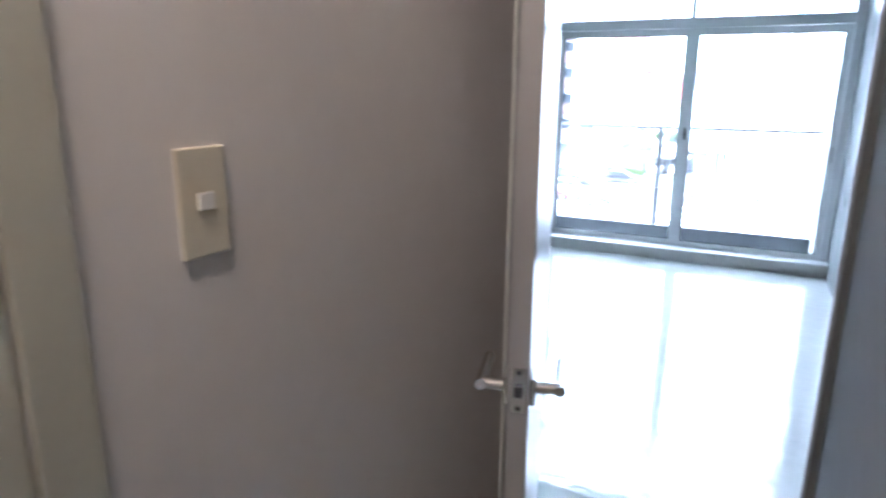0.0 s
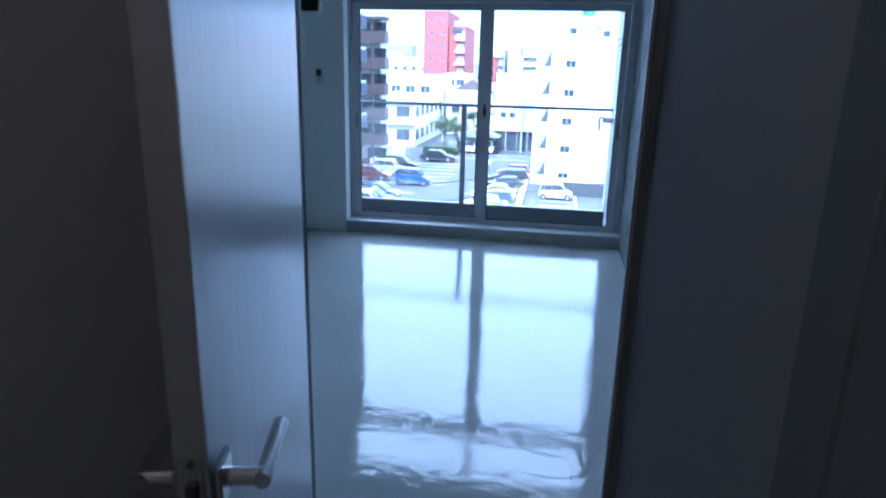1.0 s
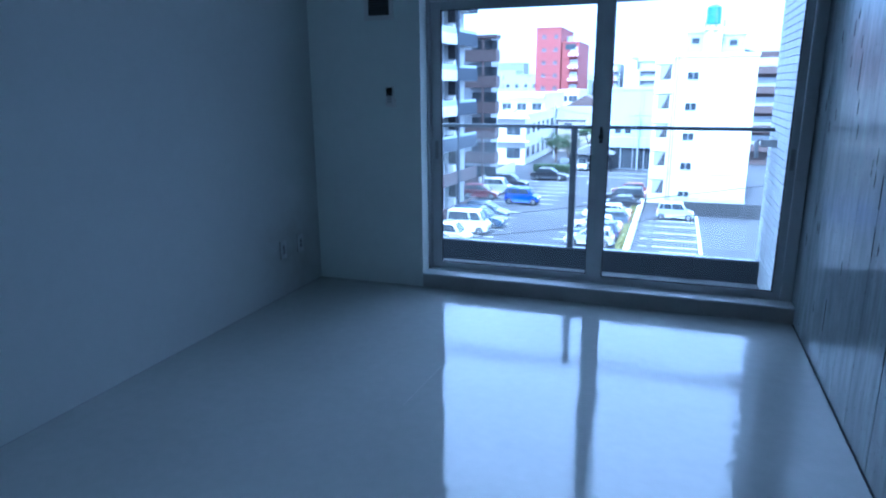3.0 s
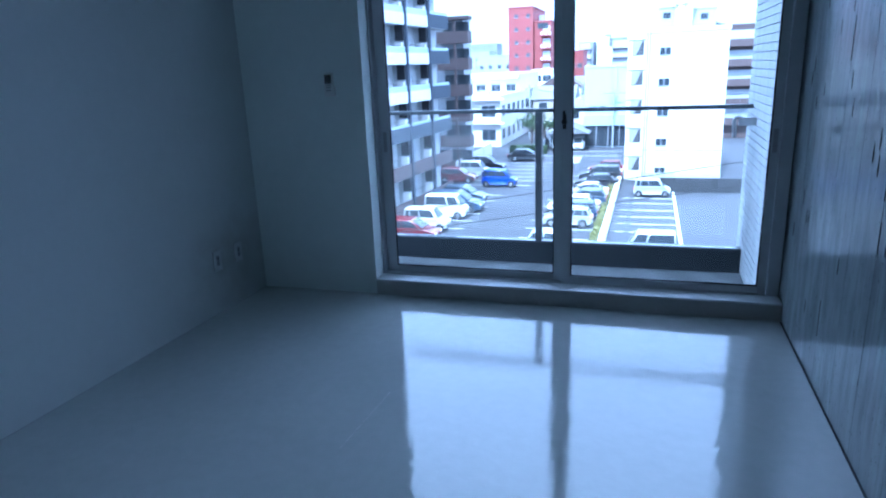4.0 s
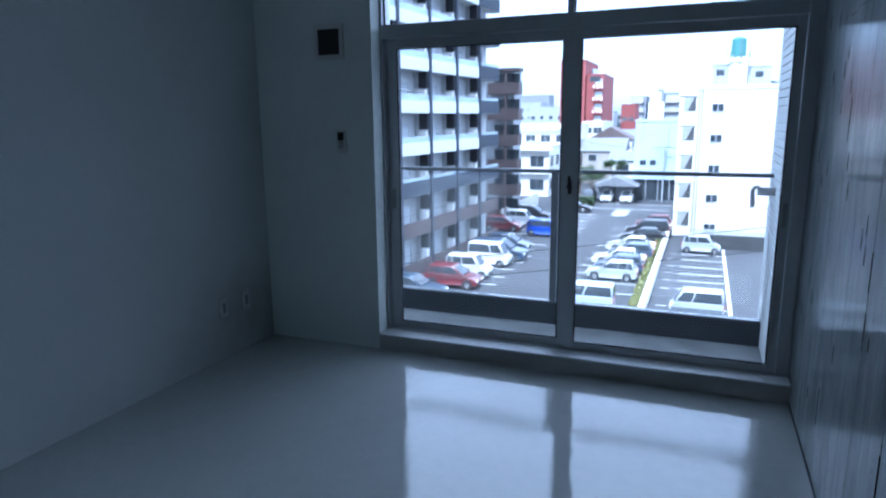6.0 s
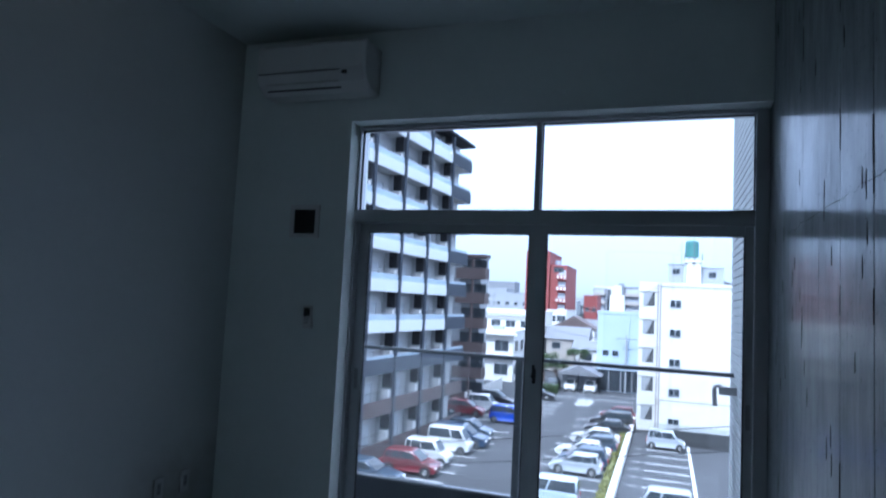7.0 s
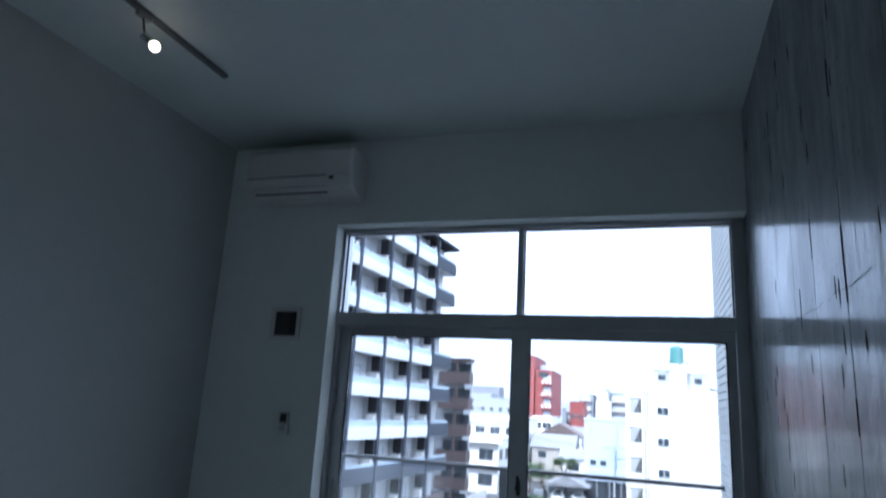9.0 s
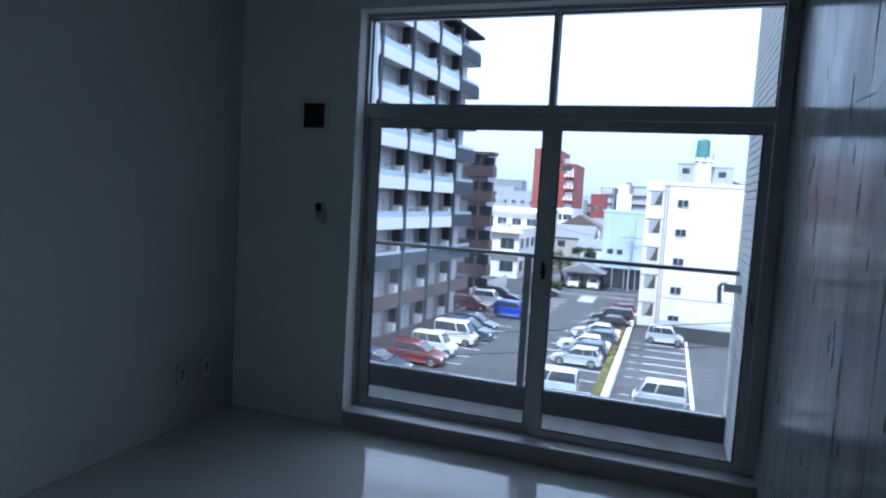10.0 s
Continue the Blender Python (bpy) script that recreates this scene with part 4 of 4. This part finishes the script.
for i in range(26):
    d = rnd.uniform(230, 620)
    a = -0.36 + i * 0.018 + rnd.uniform(-0.006, 0.006)
    w, h = rnd.uniform(6, 16), d * rnd.uniform(0.005, 0.04) + 1.4
    if -0.21 < a < -0.12:
        h *= 0.5
    tagged(block("city_block", a * d - w / 2, a * d + w / 2, d, d + 12, h, rnd.choice((BEIGE, GREY_RENDER, FAR_GREY, WHITE_RENDER)), "distant pale city building with window rows",
          "building", rows=max(1, int((h - GZ) / 3.4)), cols=int(w / 3), ww=1.3, wh=1.3, z_first=1.2, storey=3.2), group="distant city buildings")


def house(x, y, w, d, wall_h, ridge, wall_mat, roof_mat, label, turn=0):
    """Gabled house, ridge along its own x axis."""
    t = thing("house", (x, y, GZ), label, "house", turn=turn)
    part("wall", boxes((-w / 2, w / 2, 0, d, 0, wall_h)), wall_mat, t)
    bm = bmesh.new()
    e = 0.4
    v = [bm.verts.new(c) for c in ((-w / 2 - e, -e, wall_h), (w / 2 + e, -e, wall_h), (w / 2 + e, d + e, wall_h), (-w / 2 - e, d + e, wall_h), (-w / 2 - e, d / 2, ridge), (w / 2 + e, d / 2, ridge))]
    for f in ((0, 1, 5, 4), (2, 3, 4, 5), (0, 4, 3), (1, 2, 5), (3, 2, 1, 0)):
        bm.faces.new([v[i] for i in f])
    part("roof", bm, roof_mat, t)
    for k in range(max(1, int(w / 3))):
        cx = -w / 2 + (k + 0.5) * w / max(1, int(w / 3))
        wnd = part("window", boxes((cx - 0.7, cx + 0.7, -0.04, 0.0, wall_h - 1.7, wall_h - 0.6)), WINDOW_DARK, t)
        part("frame", boxes((cx - 0.78, cx - 0.7, -0.08, 0, wall_h - 1.78, wall_h - 0.52), (cx + 0.7, cx + 0.78, -0.08, 0, wall_h - 1.78, wall_h - 0.52), (cx - 0.7, cx + 0.7, -0.08, 0, wall_h - 0.6, wall_h - 0.52), (cx - 0.7, cx + 0.7, -0.08, 0, wall_h - 1.78, wall_h - 1.7)), ALU, wnd)
    return t


house(-17.0, 112, 7, 7, 5.6, 7.8, BEIGE, ROOF_TILE, "two-storey house with a grey tiled roof")
house(-12.6, 106, 4.5, 6, 4.4, 5.8, WHITE_RENDER, ROOF_TILE, "small white house with a grey tiled roof")
house(-13.5, 128, 7, 8, 7.2, 9.6, WHITE_RENDER, BROWN, "house with a steep red roof", 90)
house(-21, 158, 9, 8, 6, 8.5, BEIGE, ROOF_TILE, "distant house with a grey roof")
gar = thing("carport", (-11.4, 85.5, GZ), "low dark carport with a gabled roof", "carport")
part("back_wall", boxes((-2.8, 2.8, 4, 4.2, 0, 2.4)), GREY_RENDER, gar)
bm = bmesh.new()
v = [bm.verts.new(c) for c in ((-3, -0.5, 2.3), (3, -0.5, 2.3), (3, 5, 2.3), (-3, 5, 2.3), (0, -0.5, 3.6), (0, 5, 3.6))]
for f in ((0, 1, 4), (1, 2, 5, 4), (2, 3, 5), (3, 0, 4, 5), (3, 2, 1, 0)):
    bm.faces.new([v[i] for i in f])
part("roof", bm, ROOF_TILE, gar)
for x in (-2.8, 0, 2.8):
    part("post", boxes((x - 0.08, x + 0.08, -0.2, 0.0, 0, 2.3)), SLATE, gar)

# ---- parking ground: lines, wall, fence, planting ----
def line(x0, x1, y0, y1):
    tagged(part("parking_line", boxes((x0, x1, y0, y1, GZ + 0.004, GZ + 0.012)), PAINT_LINE), "white painted parking line, worn", "road marking", kind="structure")


for y in (33.2, 35.8, 38.3, 40.6, 43.1, 45.7, 48.3, 50.9, 53.5):
    line(-19.0, -13.4, y - 0.08, y + 0.08)
for y in (58.6, 61.2, 63.7, 66.2, 68.7, 71.2, 73.7):
    line(-20.0, -11.6, y - 0.08, y + 0.08)
for y in (33.4, 36.1, 38.8, 41.5, 44.0, 46.5, 49.0, 51.8, 55.0, 60.4, 64.6):
    line(-9.0, -4.3, y - 0.07, y + 0.07)
for y in (34.4, 37.0, 41.4, 43.8, 46.1, 48.5, 51.2, 53.4):
    line(-1.75, 1.35, y - 0.08, y + 0.08)
    line(-2.7, -2.1, y - 0.05, y + 0.05)
line(1.42, 1.64, 33.0, 56.5)
line(-14.5, -4.0, 80.0, 80.2)
line(-13.0, -4.0, 84.5, 84.7)
for k in range(5):
    line(-10.4 + 0.0, -8.6, 74.0 + k * 1.1, 74.5 + k * 1.1)
structure("lot_wall", boxes((-3.55, -3.15, 28, 68, GZ, GZ + 0.55), bevel=0.02), WHITE_RENDER, "low white concrete wall between the parking lots", "wall")
OLD_WALL = material("weathered_block_wall", (0.040, 0.041, 0.042), 0.9, vary=0.35, scale=0.9, bump=0.2, bump_scale=12)
structure("boundary_wall", boxes((-0.3, 8.0, 56.6, 56.8, GZ, GZ + 1.25), bevel=0.02), OLD_WALL, "dark weathered grey block wall at the end of the small lot", "wall")

GRASS = material("dry_grass", (0.20, 0.20, 0.06), 0.9, vary=0.4, scale=2.0)
LEAF = material("tree_leaf", (0.055, 0.085, 0.03), 0.7, vary=0.4, scale=1.0)
BARK = material("tree_bark", (0.12, 0.09, 0.07), 0.9, vary=0.3, scale=3.0)


def scatter(points, size, mat, name, parent=None, tall=1.0, seed=1):
    """Many small leaf blades at the given places, one mesh."""
    r = random.Random(seed)
    vs, fs = [], []
    for c in points:
        d = Vector((r.gauss(0, 1), r.gauss(0, 1), r.gauss(0, 0.7) + (tall - 1))).normalized() * size * r.uniform(0.6, 1.3)
        s = d.cross(Vector((r.gauss(0, 1), r.gauss(0, 1), r.gauss(0, 1)))).normalized() * size * 0.45
        c, n = Vector(c), len(vs)
        vs += [c - d * 0.6, c + s, c + d, c - s]
        fs.append((n, n + 1, n + 2, n + 3))
    me = bpy.data.meshes.new(name)
    me.from_pydata([tuple(v) for v in vs], [], fs)
    me.materials.append(mat)
    ob = new(name, me)
    ob.parent = parent
    return ob


r = random.Random(7)
tagged(scatter([(r.uniform(-4.15, -3.6), r.uniform(29, 66), GZ + abs(r.gauss(0, 0.18))) for _ in range(5200)], 0.16, GRASS, "grass", tall=2.5), "dry yellow-green grass along the low wall", "grass", kind="stuff")


def tree(x, y, h, spread, seed, label):
    r = random.Random(seed)
    t = thing("tree", (x, y, GZ), label, "tree", "trees between the houses")
    bm = bmesh.new()
    tube(bm, (0, 0, 0), (0.1, 0, h * 0.5), 0.16, 0.1, 8)
    tips = []
    for k in range(7):
        a = k * 0.9 + r.uniform(-0.3, 0.3)
        tip = Vector((math.cos(a) * spread * r.uniform(0.5, 0.9), math.sin(a) * spread * r.uniform(0.5, 0.9), h * r.uniform(0.6, 0.95)))
        tube(bm, (0.08, 0, h * r.uniform(0.3, 0.48)), tip, 0.07, 0.02, 6)
        tips.append(tip)
    part("trunk", bm, BARK, t)
    pts = []
    for tip in tips:
        for _ in range(3):
            c = tip + Vector((r.gauss(0, 0.35), r.gauss(0, 0.35), r.gauss(0, 0.3))) * spread * 0.6
            pts += [c + Vector((r.gauss(0, 0.3), r.gauss(0, 0.3), r.gauss(0, 0.22))) * spread * 0.5 for _ in range(70)]
    scatter(pts, 0.16, LEAF, "crown", t, seed=seed)


tree(-15.5, 92, 4.2, 1.8, 1, "small leafy tree beside the parking lot")
tree(-17.8, 95, 4.0, 1.6, 2, "small leafy tree beside the parking lot")
tree(-14.0, 103, 5.0, 1.5, 3, "green tree between the houses")
tree(-20.4, 140, 9.0, 2.6, 5, "green tree near the red block")
hd = [(r.uniform(-18.5, -13.6), r.uniform(81.6, 82.8), GZ + r.uniform(0.05, 1.15)) for _ in range(5000)]
tagged(scatter(hd, 0.13, LEAF, "hedge"), "clipped green hedge at the end of the lot", "hedge", kind="stuff")
fence = thing("slat_fence", (-20.6, 63.5, GZ), "white slatted fence behind the parked cars", "fence")
sl = mesh_of("slat", boxes((-0.03, 0.03, -0.09, 0.09, 0.1, 1.7)), WHITE_RENDER)
for k in range(60):
    shared("slat", sl, fence, (0, k * 0.28, 0))
part("fence_rail", boxes((-0.06, -0.03, -0.1, 16.7, 0.3, 0.4), (-0.06, -0.03, -0.1, 16.7, 1.4, 1.5)), WHITE_RENDER, fence)


# ---- parked cars ----
TYRE = material("tyre_rubber", (0.025, 0.025, 0.026), 0.8, vary=0.1)
CAR_GLASS = material("car_glass", (0.03, 0.036, 0.042), 0.06, vary=0.1)
LAMP = material("car_lamp", (0.75, 0.75, 0.72), 0.15, vary=0.05)
TAIL = material("car_tail_lamp", (0.45, 0.02, 0.02), 0.2, vary=0.05)


def paint(name, c):
    return material(name, c, 0.35, vary=0.04, scale=2, coat=0.8)


PW, PS, PB, PK, PR, PLB, PDB, PGB = (paint("white_car_paint", (0.58, 0.58, 0.57)), paint("silver_car_paint", (0.36, 0.38, 0.40)), paint("blue_car_paint", (0.015, 0.05, 0.33)),
                                     paint("black_car_paint", (0.018, 0.018, 0.022)), paint("red_car_paint", (0.12, 0.009, 0.014)), paint("light_blue_car_paint", (0.38, 0.44, 0.50)),
                                     paint("dark_blue_car_paint", (0.025, 0.045, 0.085)), paint("blue_grey_car_paint", (0.045, 0.065, 0.095)))
PGY = paint("grey_car_paint", (0.10, 0.11, 0.12))
KINDS = {   # length, width, belt, roof, nose, cowl, front of roof, back of roof, back of belt, wheel radius, wheelbase
    "hatchback": (3.95, 1.68, 0.92, 1.50, 0.72, 0.95, 1.75, 3.55, 3.80, 0.31, 2.50),
    "sedan": (4.55, 1.76, 0.92, 1.44, 0.70, 1.25, 2.10, 3.50, 4.10, 0.32, 2.68),
    "wagon": (4.60, 1.74, 1.00, 1.68, 0.82, 1.05, 1.85, 4.25, 4.45, 0.33, 2.70),
    "minicar": (3.40, 1.48, 0.98, 1.66, 0.85, 0.55, 1.05, 3.15, 3.30, 0.28, 2.42),
    "minivan": (3.38, 1.48, 1.05, 1.86, 0.95, 0.25, 0.75, 3.28, 3.36, 0.27, 2.10),
}


def car(kind, mat, x, y, label, face=0.0, lower=None, size=1.0):
    """A parked car, its nose towards its own -x; face turns it."""
    L, W, belt, roof, nose, cowl, rf, rb, bb, wr, base = KINDS[kind]
    t = thing("car", (x, y, GZ + 0.008), label, "car", "parked cars", turn=face)
    t.scale = (size, size, size)
    h, o = W / 2, L / 2
    prof = [(0.06, 0.22), (0.0, 0.40), (0.02, nose * 0.80), (0.16, nose), (cowl, belt + 0.01), ((cowl + bb) / 2, belt + 0.04), (bb - 0.06, belt + 0.04), (L - 0.02, belt - 0.04), (L, 0.5), (L - 0.06, 0.22)]
    for _ in range(2):      # round the side outline
        prof = [p for (ax, az), (bx, bz) in zip(prof, prof[1:] + prof[:1]) for p in ((ax * 0.78 + bx * 0.22, az * 0.78 + bz * 0.22), (ax * 0.22 + bx * 0.78, az * 0.22 + bz * 0.78))]
    bm = bmesh.new()
    rings = []
    for yy, k in ((-h + 0.03, 0.16), (-h, 0.075), (-h + 0.05, 0.025), (-h + 0.22, 0.0), (h - 0.22, 0.0), (h - 0.05, 0.025), (h, 0.075), (h - 0.03, 0.16)):
        rings.append([bm.verts.new(((px - o) * (1 - k / o), yy, 0.55 + (pz - 0.55) * (1 - k * 1.1))) for px, pz in prof])
    for r0, r1 in zip(rings, rings[1:]):
        for i in range(len(prof)):
            j = (i + 1) % len(prof)
            bm.faces.new((r0[i], r0[j], r1[j], r1[i]))
    bm.faces.new(rings[0])
    bm.faces.new(rings[-1][::-1])
    bmesh.ops.recalc_face_normals(bm, faces=bm.faces)
    body = part("body", bm, mat, t, smooth=True)
    if lower:
        part("side_skirt", boxes((-o + 0.1, o - 0.1, -h - 0.006, h + 0.006, 0.26, 0.74), bevel=0.01), lower, body, "dark lower band")
    hb, ht = h - 0.07, h - 0.19
    B = [(cowl - o, -hb, belt), (bb - o, -hb, belt), (bb - o, hb, belt), (cowl - o, hb, belt)]
    T = [(rf - o, -ht, roof), (rb - o, -ht, roof), (rb - o, ht, roof), (rf - o, ht, roof)]
    bm = bmesh.new()
    levels = []
    for v, pull in ((0.0, 0.0), (0.9, 0.0), (1.0, 0.05), (1.05, 0.14), (1.075, 0.34)):
        quad4 = [Vector(p0).lerp(Vector(p1), min(v, 1.0)) for p0, p1 in zip(B, T)]
        mid = sum(quad4, Vector()) / 4
        z = belt + (roof - belt) * v
        quad4 = [Vector((p.x + (mid.x - p.x) * pull * 0.6, p.y + (mid.y - p.y) * pull, z)) for p in quad4]
        ring = []
        for i in range(4):
            p, before, after = quad4[i], quad4[i - 1], quad4[(i + 1) % 4]
            ring += [p + (before - p).normalized() * 0.09, p + ((before - p).normalized() + (after - p).normalized()) * 0.027, p + (after - p).normalized() * 0.09]
        levels.append([bm.verts.new(p) for p in ring])
    for lo, hi in zip(levels, levels[1:]):
        for i in range(12):
            bm.faces.new((lo[i], lo[(i + 1) % 12], hi[(i + 1) % 12], hi[i]))
    bm.faces.new(levels[-1])
    bm.faces.new(levels[0][::-1])
    bmesh.ops.recalc_face_normals(bm, faces=bm.faces)
    part("cabin", bm, mat, t, smooth=True)

    def quad(a, b, c, d, u0, u1, v0, v1):
        a, b, c, d = map(Vector, (a, b, c, d))
        def f(u, v):
            return a.lerp(b, u).lerp(d.lerp(c, u), v)
        return [f(u0, v0), f(u1, v0), f(u1, v1), f(u0, v1)]

    for s, (b0, b1, t1, t0) in ((-1, (B[0], B[1], T[1], T[0])), (1, (B[3], B[2], T[2], T[3]))):
        n = Vector((0, s, 0.2)).normalized()
        for u0, u1 in (((0.06, 0.33), (0.37, 0.95)) if kind == "minivan" else ((0.09, 0.49), (0.515, 0.79), (0.815, 0.95))):
            part("side_window", panel(quad(b0, b1, t1, t0, u0, u1, 0.12, 0.88), n), CAR_GLASS, t)
    part("windscreen", panel(quad(B[0], B[3], T[3], T[0], 0.07, 0.93, 0.08, 0.92), (-0.8, 0, 0.6)), CAR_GLASS, t)
    part("rear_window", panel(quad(B[1], B[2], T[2], T[1], 0.08, 0.92, 0.2, 0.9), (0.9, 0, 0.4)), CAR_GLASS, t)
    cx = (L - base) / 2 - 0.02
    for wx in (cx - o, cx + base - o):
        for s in (-1, 1):
            bm = bmesh.new()
            tube(bm, (wx, s * (h - 0.16), wr), (wx, s * (h + 0.012), wr), wr, wr - 0.015, 20)
            wheel = part("wheel", bm, TYRE, t)
            arch = bmesh.new()
            tube(arch, (wx, s * (h - 0.10), wr + 0.02), (wx, s * (h + 0.004), wr + 0.02), wr + 0.055, sides=20)
            part("wheel_arch", arch, TYRE, t)
            bm = bmesh.new()
            tube(bm, (wx, s * (h + 0.004), wr), (wx, s * (h + 0.022), wr), wr * 0.66, wr * 0.6, 14)
            part("rim", bm, STEEL, wheel, "silver wheel rim")
    for s in (-1, 1):
        part("headlight", boxes((-o - 0.008, -o + 0.20, s * (h - 0.28) - 0.17, s * (h - 0.28) + 0.17, nose * 0.72, nose * 0.88), bevel=0.02), LAMP, t)
        part("tail_light", boxes((o - 0.10, o + 0.008, s * (h - 0.16) - 0.09, s * (h - 0.16) + 0.09, belt * 0.68, belt * 0.92), bevel=0.02), TAIL, t)
        part("mirror", boxes((cowl - o + 0.18, cowl - o + 0.32, s * (h + 0.06) - 0.07, s * (h + 0.06) + 0.07, belt + 0.02, belt + 0.16), bevel=0.03), mat, t)
    part("grille", boxes((-o - 0.006, -o + 0.1, -h * 0.45, h * 0.45, 0.36, 0.50), bevel=0.01), TYRE, t)
    return t


# along the tower, noses out
for kind, mat, x, y, label in (("sedan", PGB, -17.7, 33.7, "blue-grey sedan parked nose out beside the tower"), ("hatchback", PR, -16.15, 37.2, "dark red hatchback parked nose out"),
                               ("minicar", PW, -16.05, 40.0, "white tall minicar parked nose out"), ("minivan", PW, -15.75, 44.1, "white boxy minivan parked nose out"),
                               ("wagon", PDB, -15.7, 46.6, "dark blue wagon parked nose out"), ("hatchback", PGB, -16.0, 50.2, "blue-grey hatchback parked nose out"),
                               ("hatchback", PR, -19.4, 60.1, "bright red hatchback beside the tower corner"), ("minicar", PW, -18.6, 63.8, "white minicar beside the red hatchback"),
                               ("minicar", PB, -14.6, 58.2, "bright blue boxy minicar"), ("wagon", PK, -18.4, 67.6, "black wagon parked by the white fence"),
                               ("sedan", PK, -15.2, 76.0, "black sedan near the hedge")):
    car(kind, mat, x, y, label, 180.0)
# along the low wall
for kind, mat, x, y, label in (("minivan", PLB, -6.4, 34.6, "pale blue boxy minivan beside the low wall"), ("hatchback", PS, -6.1, 42.8, "silver hatchback beside the low wall"),
                               ("hatchback", PDB, -5.9, 45.2, "dark blue hatchback beside the low wall"), ("sedan", PW, -6.2, 47.7, "white sedan beside the low wall"),
                               ("hatchback", PGB, -5.6, 50.2, "blue-grey hatchback beside the low wall"), ("sedan", PW, -5.9, 53.4, "white sedan beside the low wall"),
                               ("sedan", PK, -5.3, 58.4, "black sedan at the end of the row"), ("wagon", PK, -5.2, 62.2, "black wagon at the end of the row"),
                               ("hatchback", PR, -5.0, 66.8, "dark red hatchback at the end of the row")):
    car(kind, mat, x, y, label, 0.0, size=0.9)
car("minivan", PS, -0.35, 35.3, "silver van with a dark lower band in the small lot", 0.0, lower=PGY, size=0.87)
car("minicar", PS, -0.3, 54.6, "silver minicar at the end of the small lot", 180.0, size=0.9)
for x in (-12.5, -9.9):
    car("minicar", PW, x, 86.6, "white minicar parked under the carport", 90.0)
car("hatchback", PK, -15.0, 86.6, "dark hatchback beside the carport", 90.0)

# ---- poles and cables ----
WIRE = material("black_cable", (0.02, 0.02, 0.02), 0.6, vary=0.1)
for x, y, h in ((-5.5, 88.2, 8.0), (-19.0, 100.0, 8.5)):
    pole = thing("utility_pole", (x, y, GZ), "grey concrete utility pole with a crossarm", "utility pole", "utility poles")
    bm = bmesh.new()
    tube(bm, (0, 0, 0), (0, 0, h), 0.13, 0.10, 10)
    part("pole", bm, GREY_RENDER, pole)
    part("crossarm", boxes((-0.8, 0.8, -0.05, 0.05, h - 0.7, h - 0.6)), STEEL, pole)


def cable(a, b, sag, r, label):
    bm = bmesh.new()
    a, b = Vector(a), Vector(b)
    pts = [a.lerp(b, k / 16) - Vector((0, 0, sag * 4 * (k / 16) * (1 - k / 16))) for k in range(17)]
    for p0, p1 in zip(pts, pts[1:]):
        tube(bm, p0, p1, r, sides=5)
    tagged(part("cable", bm, WIRE), label, "cable", "overhead cables")


cable((-19.0, 100.0, -2.0), (-5.5, 88.2, -2.6), 0.5, 0.03, "thin black cable between the poles")
for dz in (0.0, -0.40):
    cable((-25, 8.3, -4.5 + dz), (25, 8.3, 4.0 + dz), 0.25, 0.008, "thin black cable passing close in front of the balcony")
cable((-5.5, 88.2, -2.6), (40, 86, -2.4), 0.7, 0.03, "thin black cable along the street")
